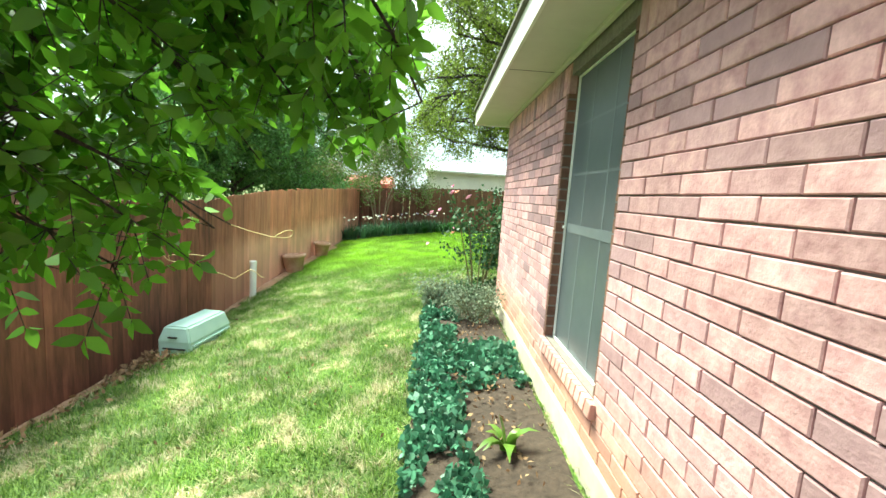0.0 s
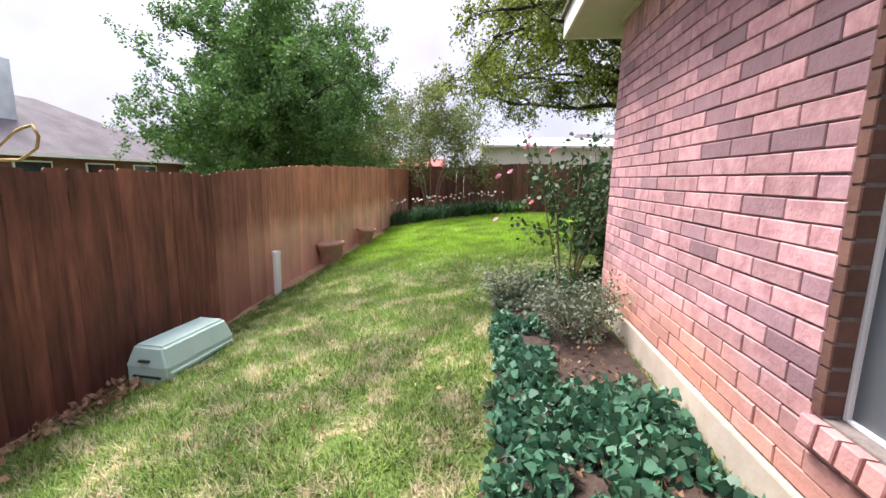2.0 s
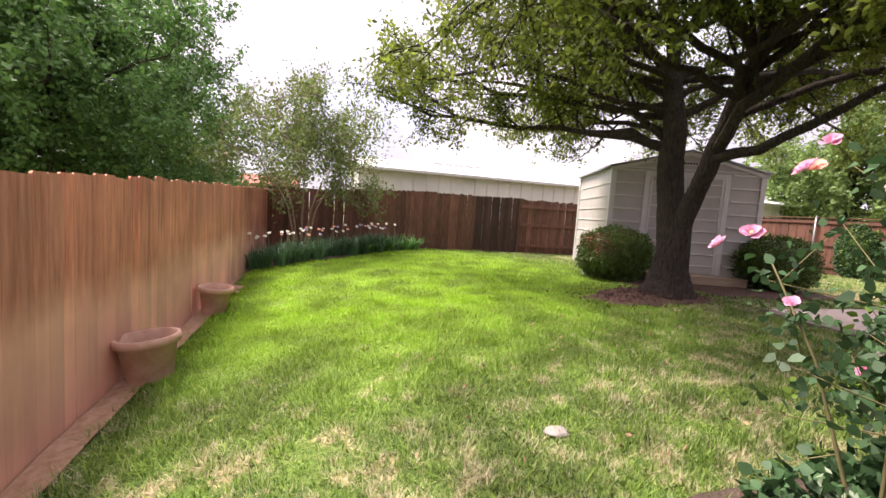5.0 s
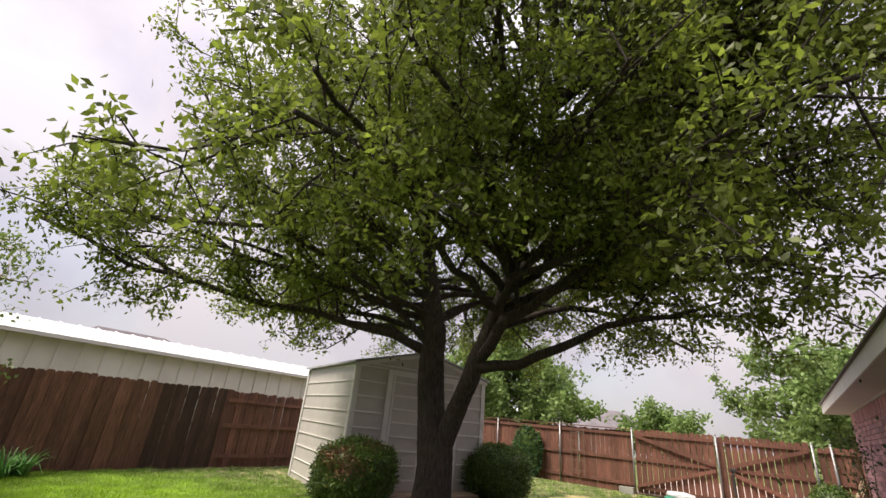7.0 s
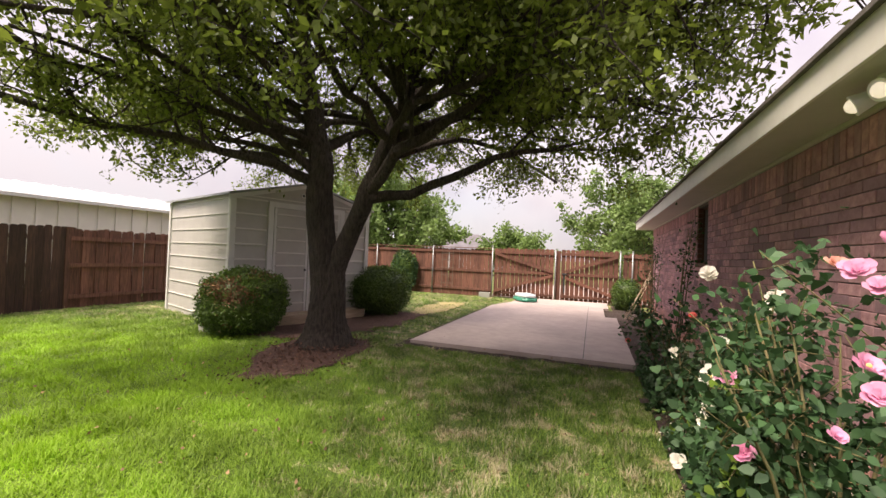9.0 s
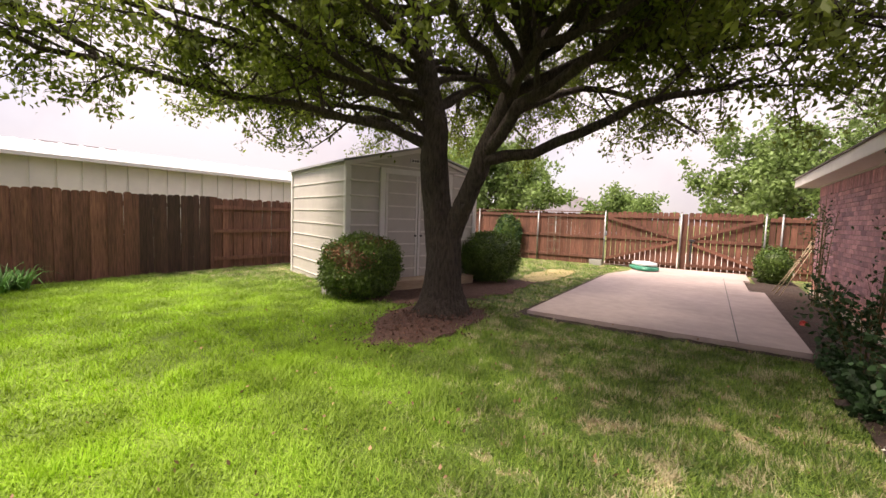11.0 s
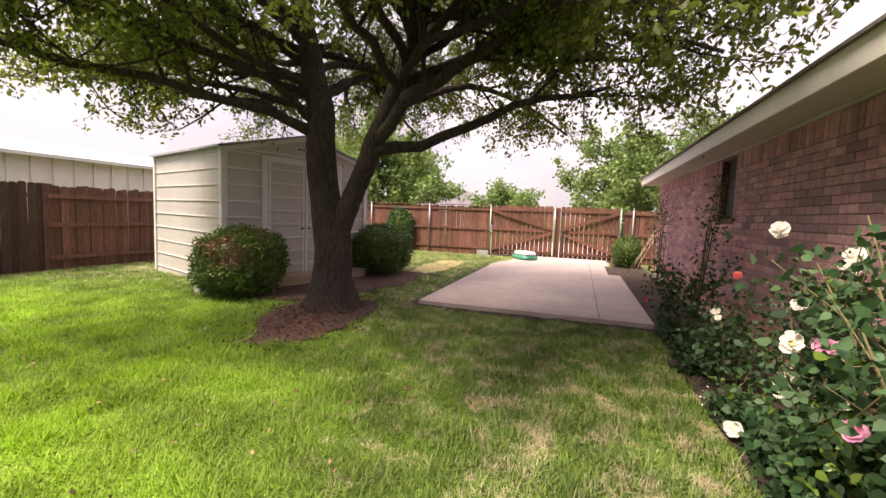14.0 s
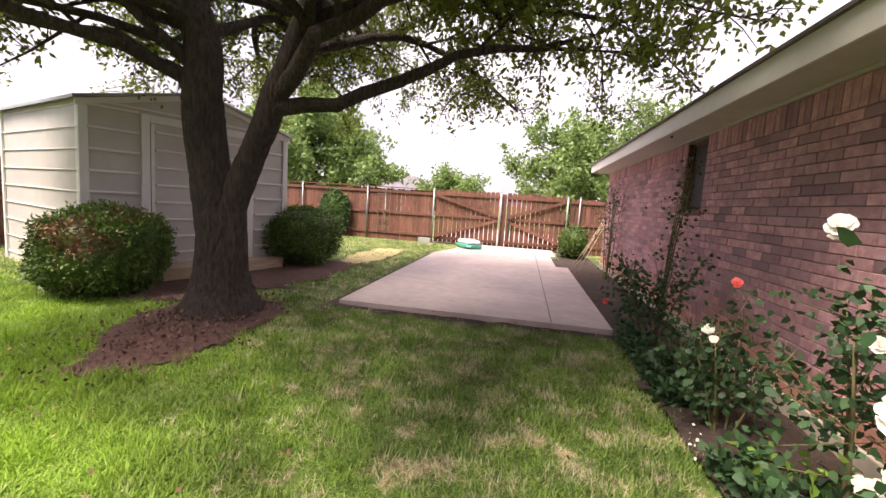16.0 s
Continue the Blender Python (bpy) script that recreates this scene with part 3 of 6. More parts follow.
D = 0.012
wall_west = wall_block("wall_west", [(WX + D, WX + 0.24, -4.0, 2.0, FOUND, SOFF), (WX + D, WX + 0.24, 2.96, WY - D, FOUND, SOFF),
                                     (WX + D, WX + 0.24, 2.0, 2.96, FOUND, 0.47), (WX + D, WX + 0.24, 2.0, 2.96, 2.31, SOFF)], "pinkish brick side wall of the house")
wall_north = wall_block("wall_north", [(WX + 0.24, 5.36, WY - 0.24, WY - D, FOUND, SOFF), (5.95, east, WY - 0.24, WY - D, FOUND, SOFF),
                                       (5.36, 5.95, WY - 0.24, WY - D, FOUND, 1.53), (5.36, 5.95, WY - 0.24, WY - D, 2.36, SOFF)], "brown brick rear wall of the house")
wall_block("wall_south", [(WX + 0.24, east, -4.0, -3.76, FOUND, SOFF)], "far wall closing the house")
wall_block("wall_east", [(east - 0.24, east, -3.76, WY - 0.24, FOUND, SOFF)], "end wall closing the house")
bm = bmesh.new()
slab(bm, WX - 0.015, WX + 0.3, -4.0, WY + 0.015, -0.5, FOUND, 0.012)
slab(bm, WX + 0.3, east, WY - 0.3, WY + 0.015, -0.5, FOUND, 0.012)
tagged(part("foundation", bm, M_CONC), "pale concrete foundation strip under the brick", "foundation", kind="structure")
EX, EY, FT = 0.53, 5.80, 2.585
bm = bmesh.new()
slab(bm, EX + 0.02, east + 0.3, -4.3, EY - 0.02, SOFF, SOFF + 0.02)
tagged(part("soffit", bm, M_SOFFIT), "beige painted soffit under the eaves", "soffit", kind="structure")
for y0 in (-1.6, 0.85, 3.29):
    tagged(part("soffit_joint", cuboid(EX + 0.03, WX - 0.005, y0, y0 + 0.006, SOFF - 0.002, SOFF), M_DARK), "thin seam between soffit panels", "trim", kind="structure")
bm = bmesh.new()
slab(bm, EX, EX + 0.02, -4.3, EY, SOFF - 0.015, FT, 0.003)
slab(bm, EX + 0.02, east + 0.3, EY - 0.02, EY, SOFF - 0.015, FT, 0.003)
slab(bm, east + 0.28, east + 0.3, -4.3, EY - 0.02, SOFF - 0.015, FT, 0.003)
tagged(part("fascia", bm, M_FASCIA), "off-white painted fascia board", "trim", kind="structure")
bm = bmesh.new()
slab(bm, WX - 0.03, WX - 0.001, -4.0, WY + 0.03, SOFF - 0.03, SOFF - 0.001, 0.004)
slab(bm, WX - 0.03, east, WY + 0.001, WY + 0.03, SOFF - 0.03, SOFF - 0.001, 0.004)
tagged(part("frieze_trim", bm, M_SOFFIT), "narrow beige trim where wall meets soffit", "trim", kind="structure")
bm = bmesh.new()
ring = [(EX - 0.03, -4.35), (east + 0.35, -4.35), (east + 0.35, EY + 0.03), (EX - 0.03, EY + 0.03)]
lo = [bm.verts.new((x, y, FT)) for x, y in ring]
l2 = [bm.verts.new((x, y, FT + 0.025)) for x, y in ring]
hi = [bm.verts.new(p) for p in ((5.6, 0.72, 4.6), (6.4, 0.72, 4.6))]
bm.faces.new(lo[::-1])
for i in range(4):
    bm.faces.new((lo[i], lo[(i + 1) % 4], l2[(i + 1) % 4], l2[i]))
bm.faces.new((l2[0], l2[1], hi[1], hi[0])), bm.faces.new((l2[1], l2[2], hi[1])), bm.faces.new((l2[2], l2[3], hi[0], hi[1])), bm.faces.new((l2[3], l2[0], hi[0]))
bmesh.ops.recalc_face_normals(bm, faces=bm.faces)
tagged(part("roof", bm, M_SHINGLE), "low hipped roof with dark asphalt shingles", "roof", kind="structure")

# the tall screened window
win = base("window_1", WX, 2.48, 0.47, "tall window behind a grey solar screen in a white frame", "window", kind="structure")
part("screen", cuboid(0.075, 0.085, -0.462, 0.462, 0.012, 1.828), M_SCREEN, win, "grey woven solar screen")
fr = bmesh.new()
for a in ((-0.478, -0.462, 0.0, 1.84), (0.462, 0.478, 0.0, 1.84)):
    slab(fr, 0.062, 0.10, a[0], a[1], a[2], a[3], 0.003)
slab(fr, 0.062, 0.10, -0.462, 0.462, 0.0, 0.012, 0.003), slab(fr, 0.062, 0.10, -0.462, 0.462, 1.828, 1.84, 0.003)
part("frame", fr, M_WHITE, win, "thin white frame")
part("crossbar", cuboid(0.0722, 0.0748, -0.45, 0.45, 0.78, 0.84), M_SASH, win)
for y0 in (-0.17, 0.17):
    part("muntin", cuboid(0.0735, 0.0749, y0 - 0.008, y0 + 0.008, 0.02, 0.78), M_SASH, win)
    part("muntin", cuboid(0.0735, 0.0749, y0 - 0.008, y0 + 0.008, 0.84, 1.82), M_SASH, win)
# added bars standing in for the pale grid reflected in the screen
for z0 in (1.17, 1.50):
    part("muntin", cuboid(0.0738, 0.0748, -0.45, 0.45, z0 - 0.008, z0 + 0.008), M_SASH, win)
part("clip", cuboid(0.05, 0.062, 0.44, 0.475, 0.80, 0.82), M_WHITE, win)
win2 = base("window_2", 5.655, WY, 1.53, "small dark screened window in the rear wall", "window", kind="structure")
part("screen", cuboid(-0.27, 0.27, -0.09, -0.08, 0.02, 0.80), M_SCREEN_D, win2)
fr = bmesh.new()
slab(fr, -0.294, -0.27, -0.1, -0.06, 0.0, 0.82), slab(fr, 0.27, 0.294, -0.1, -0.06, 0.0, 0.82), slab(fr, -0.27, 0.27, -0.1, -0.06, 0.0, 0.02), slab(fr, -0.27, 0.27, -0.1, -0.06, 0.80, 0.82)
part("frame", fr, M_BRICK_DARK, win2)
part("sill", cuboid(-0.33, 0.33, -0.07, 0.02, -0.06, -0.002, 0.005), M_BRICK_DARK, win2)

# security lamp under the eave
lamp = base("security_lamp", 1.20, 5.58, SOFF, "white twin-head security lamp under the soffit", "lamp")
bm = bmesh.new()
bmesh.ops.create_cone(bm, cap_ends=True, segments=20, radius1=0.055, radius2=0.06, depth=0.03, matrix=Matrix.Translation((0, 0, -0.015)))
part("mount", bm, M_WHITE, lamp, smooth=False)
for dx in (-0.09, 0.09):
    bm = bmesh.new()
    rod(bm, (dx * 0.3, 0, -0.03), (dx * 0.7, 0.03, -0.06), 0.012)
    m = Matrix.Translation((dx, 0.06, -0.085)) @ Vector((dx * 4, 1, -0.5)).to_track_quat("Z", "Y").to_matrix().to_4x4()
    bmesh.ops.create_cone(bm, cap_ends=True, segments=18, radius1=0.03, radius2=0.055, depth=0.11, matrix=m)
    head = part("lamp_head", bm, M_WHITE, lamp, smooth=False)
    bm = bmesh.new()
    bmesh.ops.create_uvsphere(bm, u_segments=14, v_segments=8, radius=0.038, matrix=m @ Matrix.Translation((0, 0, 0.05)))
    part("lens", bm, M_LAMP, head, smooth=True)

# ---- fences ----
def picket_mesh(name, w, h, t, ear, material):
    me = bpy.data.meshes.new(name)
    c = ear
    prof = [(-w / 2, 0), (w / 2, 0), (w / 2, h - c), (w / 2 - c, h), (-w / 2 + c, h), (-w / 2, h - c)]
    v = [(x, -t / 2, z) for x, z in prof] + [(x, t / 2, z) for x, z in prof]
    f = [tuple(range(6)), tuple(range(11, 5, -1))] + [(i, i + 6, (i + 1) % 6 + 6, (i + 1) % 6) for i in range(6)]
    me.from_pydata(v, [], f)
    me.materials.append(material)
    return me


P_LEFT = [picket_mesh("picket", 0.152, 1.82 + 0.012 * k, 0.017, 0.014, M_PICKET) for k in range(3)]
P_LEFT_MID = [[picket_mesh("picket", 0.152, 1.82 + 0.012 * k, 0.017, 0.014, m) for k in range(3)] for m in M_PICKET_MID]
P_LEFT_PALE = [picket_mesh("picket", 0.152, 1.82 + 0.012 * k, 0.017, 0.014, M_PICKET_PALE) for k in range(3)]
P_BACK = [picket_mesh("picket", 0.146, 1.80 + 0.015 * k, 0.017, 0.032, M_PICKET_D) for k in range(3)]
P_BLACK = [picket_mesh("picket", 0.139, 1.82 + 0.015 * k, 0.017, 0.032, M_PICKET_K) for k in range(3)]
P_GATE = [picket_mesh("picket", 0.138, 1.78 + 0.015 * k, 0.017, 0.030, M_PICKET_R) for k in range(3)]
rf = random.Random(5)


def pickets(parent, meshes, a, b, rz, gap, levels, wander=0.004, sink=0.03, lap=0.0):
    """Pickets from a to b (x, y), standing on the heights that levels(x, y) gives."""
    a, b = Vector(a), Vector(b)
    n = int((b - a).length / gap)
    for i in range(n):
        p = a + (b - a) * ((i + 0.5) / n)
        ob = new("picket", rf.choice(meshes))
        ob.parent = parent
        ob.matrix_basis = pose(p.x + rf.uniform(-wander, wander), p.y + rf.uniform(-wander, wander) + lap * (i % 2), levels(p.x, p.y) - sink + rf.uniform(-0.012, 0.012), 0, rf.uniform(-0.4, 0.4), rz + rf.uniform(-1.2, 1.2))


FX, FY, GX = -3.16, 17.77, 14.22
fence_l = base("fence_left", 0, 0, 0, "tall red-brown stained wooden privacy fence", "fence", kind="structure")
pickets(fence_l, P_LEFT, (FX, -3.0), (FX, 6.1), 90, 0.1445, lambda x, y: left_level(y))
# pickets step from the dark tone to the pale one, y 6.1 to 8.27
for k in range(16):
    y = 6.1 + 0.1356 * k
    pickets(fence_l, P_LEFT_MID[min(max(int((k + rf.uniform(-2.5, 2.5)) / 5.4), 0), 2)], (FX, y), (FX, y + 0.1356), 90, 0.1355, lambda x, y: left_level(y))
pickets(fence_l, P_LEFT_PALE, (FX, 8.27), (FX, FY), 90, 0.1445, lambda x, y: left_level(y))
for h in (0.3, 0.95, 1.6):
    for y0 in np.arange(-3, 17.7, 2.44):
        bm = bmesh.new()
        y1 = min(y0 + 2.44, 17.7)
        vs = slab(bm, FX - 0.06, FX - 0.012, y0, y1, h - 0.045, h + 0.045)
        for v in vs:
            v.co.z += left_level(v.co.y)
        part("rail", bm, M_PICKET, fence_l)
fence_b = base("fence_back", 0, 0, 0, "weathered dark brown dog-eared picket fence", "fence", kind="structure")
pickets(fence_b, P_BACK, (FX, FY - 0.022), (3.05, FY - 0.022), 0, 0.139, ground, 0.003, lap=0.019)
pickets(fence_b, P_BLACK, (3.05, FY), (4.62, FY), 0, 0.142, ground, 0.004)
pickets(fence_b, P_BACK, (4.66, FY + 0.05), (GX, FY + 0.05), 0, 0.139, ground, 0.003, lap=0.019)
for h in (0.25, 0.95, 1.55):
    part("rail", cuboid(FX, 4.62, FY + 0.012, FY + 0.05, h - 0.045, h + 0.045), M_PICKET_D, fence_b)
    part("rail", cuboid(4.66, GX, FY - 0.002, FY + 0.038, h - 0.045, h + 0.045), M_PICKET_D, fence_b)
part("post", cuboid(4.58, 4.67, FY - 0.02, FY + 0.07, -0.1, 1.80), M_PICKET_D, fence_b)
fence_g = base("fence_gate", 0, 0, 0, "cedar picket fence with rails and galvanised posts", "fence", kind="structure")
pickets(fence_g, P_GATE, (GX + 0.05, 10.46), (GX + 0.05, FY), 90, 0.142, lambda x, y: 0.03)
pickets(fence_g, P_GATE, (GX + 0.05, 4.2), (GX + 0.05, 5.9), 90, 0.142, lambda x, y: 0.03)
for h in (0.28, 0.98, 1.70):
    part("rail", cuboid(GX, GX + 0.04, 10.46, FY, h - 0.045, h + 0.045, 0.004), M_PICKET_R, fence_g)
    part("rail", cuboid(GX, GX + 0.04, 4.2, 5.9, h - 0.045, h + 0.045, 0.004), M_PICKET_R, fence_g)
part("cap_rail", cuboid(GX - 0.02, GX + 0.09, 10.46, FY, 1.835, 1.86, 0.004), M_PICKET_R, fence_g)
for y0, h in ((15.3, 1.87), (12.82, 1.87), (10.43, 1.88), (8.14, 1.88), (6.0, 1.86), (5.62, 1.86)):
    bm = bmesh.new()
    rod(bm, (GX - 0.035, y0, -0.05), (GX - 0.035, y0, h), 0.026, 12)
    post = part("post", bm, M_GALV, fence_g, "round galvanised steel post", True)
    bm = bmesh.new()
    bmesh.ops.create_uvsphere(bm, u_segments=12, v_segments=6, radius=0.031, matrix=Matrix.Translation((GX - 0.035, y0, h)))
    part("cap", bm, M_GALV, post, smooth=True)


def gate(y0, y1, sign, label):
    """One leaf of the yard gate between y0 and y1; its braces meet at the hinge side (sign)."""
    g = base("gate", GX, (y0 + y1) / 2, 0.0, label, "gate")
    w = (y1 - y0) / 2
    n = int((y1 - y0) / 0.152)
    for i in range(n):
        ob = new("picket", rf.choice(P_GATE))
        ob.parent = g
        ob.matrix_basis = pose(0.05, -w + (i + 0.5) * 2 * w / n, 0.075 + rf.uniform(-0.01, 0.01), 0, 0, 90 + rf.uniform(-1, 1))
    for h in (0.22, 1.0, 1.72):
        part("rail", cuboid(0.0, 0.04, -w, w, h - 0.045, h + 0.045, 0.003), M_PICKET_R, g)
    for z0, z1 in ((1.68, 1.06), (0.26, 0.94)):
        bm = bmesh.new()
        m = Matrix.Translation((-0.021, 0, (z0 + z1) / 2)) @ Matrix.Rotation(math.atan2((z1 - z0) * sign, -2 * w * 0.98), 4, "X")
        bmesh.ops.create_cube(bm, size=1.0, matrix=m @ Matrix.Diagonal((0.036, math.hypot(2 * w * 0.96, z1 - z0), 0.09, 1)))
        part("brace", bm, M_PICKET_R, g)
    return g


gate(8.20, 10.38, 1, "wide wooden gate leaf with diagonal braces, closed")
g2 = gate(6.05, 7.95, -1, "second wooden gate leaf with diagonal braces, closed")
bm = bmesh.new()
slab(bm, -0.05, -0.02, 0.80, 0.86, 0.35, 1.05, 0.006)
slab(bm, -0.07, -0.02, 0.74, 0.90, 0.98, 1.04, 0.006)
part("latch", bm, M_DARK, g2, "dark metal drop latch")
part("narrow_board", cuboid(0.03, 0.06, 0.965, 1.12, 0.07, 1.83), M_PICKET_R, g2)

# ---- shed ----
SW, SD, SH, SR = 3.17, 3.28, 2.50, 2.88
shed = base("garden_shed", 4.62, 13.146, -0.02, "beige ribbed steel garden shed with double doors", "shed", rz=-21)
bm = bmesh.new()
prof = [(0, 0), (SW, 0), (SW, SH), (SW / 2, SR), (0, SH)]
fa = [bm.verts.new((x, 0, z)) for x, z in prof]
fb = [bm.verts.new((x, SD, z)) for x, z in prof]
bm.faces.new(fa), bm.faces.new(fb[::-1])
for i in range(5):
    bm.faces.new((fa[i], fb[i], fb[(i + 1) % 5], fa[(i + 1) % 5]))
bmesh.ops.recalc_face_normals(bm, faces=bm.faces)
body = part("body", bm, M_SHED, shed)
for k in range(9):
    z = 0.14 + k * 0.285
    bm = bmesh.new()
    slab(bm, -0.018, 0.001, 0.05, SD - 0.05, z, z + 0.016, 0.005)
    part("rib", bm, M_RIB_HIGHLIGHT, body)
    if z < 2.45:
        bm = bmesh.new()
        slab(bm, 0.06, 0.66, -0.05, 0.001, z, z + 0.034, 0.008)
        part("rib", bm, M_RIB_HIGHLIGHT, body)
        part("rib", cuboid(2.5, SW - 0.06, -0.05, 0.001, z, z + 0.034, 0.008), M_RIB_HIGHLIGHT, body)
part("rib", cuboid(0.06, SW - 0.06, -0.02, 0.001, 2.49, 2.515, 0.006), M_RIB_HIGHLIGHT, body)
for x0, x1, y0, y1 in ((-0.03, 0.075, -0.032, 0.0), (-0.034, -0.001, 0.0, 0.07), (SW - 0.075, SW + 0.03, -0.032, 0.0), (-0.034, -0.001, SD - 0.08, SD + 0.01)):
    part("corner_trim", cuboid(x0, x1, y0, y1, 0.0, SH - 0.01, 0.004), M_SHED_TRIM, shed)
for s in (0, 1):
    bm = bmesh.new()
    a = [(-0.10, SH - 0.02), (SW / 2, SR + 0.02), (SW / 2, SR + 0.055), (-0.10, SH + 0.02)]
    if s:
        a = [(SW - x, z) for x, z in a]
    q0 = [bm.verts.new((x, -0.10, z)) for x, z in a]
    q1 = [bm.verts.new((x, SD + 0.1, z)) for x, z in a]
    bm.faces.new(q0), bm.faces.new(q1[::-1])
    for i in range(4):
        bm.faces.new((q0[i], q1[i], q1[(i + 1) % 4], q0[(i + 1) % 4]))
    bmesh.ops.recalc_face_normals(bm, faces=bm.faces)
    part("roof", bm, M_SHED_ROOF, shed, "grey metal roof panel")
    bm = bmesh.new()
    a = [(-0.06, SH - 0.10), (SW / 2, SR - 0.06), (SW / 2, SR + 0.018), (-0.06, SH - 0.022)]
    if s:
        a = [(SW - x, z) for x, z in a]
    q0 = [bm.verts.new((x, -0.05, z)) for x, z in a]
    q1 = [bm.verts.new((x, -0.003, z)) for x, z in a]
    bm.faces.new(q0), bm.faces.new(q1[::-1])
    for i in range(4):
        bm.faces.new((q0[i], q1[i], q1[(i + 1) % 4], q0[(i + 1) % 4]))
    bmesh.ops.recalc_face_normals(bm, faces=bm.faces)
    part("gable_trim", bm, M_SHED_TRIM, shed)
for x0 in (0.69, 2.36):
    part("door_jamb", cuboid(x0, x0 + 0.11, -0.045, 0.001, 0.22, 2.44, 0.006), M_SHED_TRIM, shed)
part("door_head", cuboid(0.80, 2.36, -0.045, 0.001, 2.33, 2.44, 0.006), M_SHED_TRIM, shed)
for i, x0 in enumerate((0.81, 1.59)):
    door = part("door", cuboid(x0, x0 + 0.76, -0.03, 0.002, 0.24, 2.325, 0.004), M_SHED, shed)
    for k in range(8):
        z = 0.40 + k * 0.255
        part("rib", cuboid(x0 + 0.055, x0 + 0.705, -0.066, -0.028, z, z + 0.03, 0.006), M_RIB_HIGHLIGHT, door)
    for xx in (x0, x0 + 0.71):
        part("stile", cuboid(xx, xx + 0.05, -0.046, -0.028, 0.24, 2.325, 0.004), M_SHED_TRIM, door)
    bm = bmesh.new()
    xh = x0 + (0.70 if i == 0 else 0.06)
    rod(bm, (xh, -0.05, 1.10), (xh, -0.085, 1.10), 0.02, 12)
    part("handle", bm, M_DARK, door)
vent = part("vent", cuboid(1.38, 1.79, -0.03, 0.001, 2.60, 2.68, 0.004), M_SHED_TRIM, shed)
for k in range(6):
    part("slot", cuboid(1.41 + 0.06 * k, 1.45 + 0.06 * k, -0.033, -0.028, 2.615, 2.665), M_DARK, vent)
part("skid", cuboid(-0.02, SW + 0.02, -0.04, SD, -0.04, 0.03, 0.004), M_BLOCK, shed)
deck = base("deck_step", 4.62 + 0.75 * 0.934 - 0.52 * 0.358, 13.146 - 0.75 * 0.358 - 0.52 * 0.934, 0.0, "low wooden deck step before the shed doors", "step", rz=-18)
for k in range(4):
    part("board", cuboid(0.0, 2.12, 0.005 + k * 0.132, 0.13 + k * 0.132, 0.185, 0.215, 0.004), M_DECK, deck)
part("joist", cuboid(0.0, 2.12, 0.02, 0.06, 0.03, 0.184, 0.003), M_DECK, deck)
part("joist", cuboid(0.0, 0.04, 0.06, 0.52, 0.0, 0.184, 0.003), M_DECK, deck)
part("joist", cuboid(2.08, 2.12, 0.06, 0.52, 0.0, 0.184, 0.003), M_DECK, deck)


def cinder(x, y, rz, z, label):
    b = base("concrete_block", x, y, z, label, "block", rz=rz, group="concrete blocks")
    bm = bmesh.new()
    for a in ((-0.2, 0.2, -0.1, -0.065), (-0.2, 0.2, 0.065, 0.1), (-0.2, -0.165, -0.065, 0.065), (-0.02, 0.02, -0.065, 0.065), (0.165, 0.2, -0.065, 0.065)):
        slab(bm, *a, 0.0, 0.19)
    part("shell", bm, M_BLOCK, b)


cinder(4.30, 13.10, -20, -0.03, "grey concrete block beside the shed corner")
cinder(13.9, 10.62, 95, 0.02, "grey hollow concrete block at the gate post")

# ---- trees ----
def grow(path, n):
    """n points evenly along a line of points."""
    P = [Vector(p) for p in path]
    L = [0.0]
    for a, b in zip(P, P[1:]):
        L.append(L[-1] + (b - a).length)
    out = []
    for t in np.linspace(0, L[-1], n):
        i = min(max(int(np.searchsorted(L, t)) - 1, 0), len(P) - 2)
        k = (t - L[i]) / max(L[i + 1] - L[i], 1e-6)
        out.append(P[i].lerp(P[i + 1], k))
    return out


def limb_with_twigs(rng, path, r0, r1, subs, sub_len, twigs, twig_len, up=0.15, seg=8, inside=None, clear=2.0):
    """A bent limb, its side branches and twigs in one soup; gives the soup and the points where leaves sit."""
    s, tips = Soup(), []
    main = grow(path, 10)
    main = [p + Vector(rng.normal(size=3)) * 0.03 for p in main]
    s.tube(main, list(np.linspace(r0, r1, 10)), seg)
    for i in range(subs):
        k = clear + (i * (9.0 - clear) / max(subs - 1, 1)) + rng.uniform(-0.4, 0.4)
        k = min(max(k, 1.5), 8.9)
        o = main[int(k)].lerp(main[int(k) + 1], k % 1)
        ax = (main[int(k) + 1] - main[int(k)]).normalized()
        d = (ax * 0.7 + Vector(rng.normal(size=3)) * 0.75 + Vector((0, 0, up))).normalized()
        ln = sub_len * rng.uniform(0.6, 1.15)
        e = o + d * ln
        mid = o.lerp(e, 0.5) + Vector(rng.normal(size=3)) * 0.08 * ln
        if inside and not inside(e):
            continue
        sub = grow([o, mid, e], 6)
        rr = (r0 + (r1 - r0) * k / 9) * 0.5
        s.tube(sub, list(np.linspace(rr, 0.008, 6)), 5)
        for j in range(twigs):
            q = sub[1 + j % 5].lerp(sub[min(2 + j % 5, 5)], rng.uniform())
            td = (d * 0.5 + Vector(rng.normal(size=3)) * 0.8).normalized()
            te = q + td * twig_len * rng.uniform(0.5, 1.2)
            if inside and not inside(te):
                continue
            s.tube([q, q.lerp(te, 0.5) + Vector((0, 0, 0.03)), te], [0.008, 0.006, 0.003], 3)
            tips.append((q, te))
    return s, tips


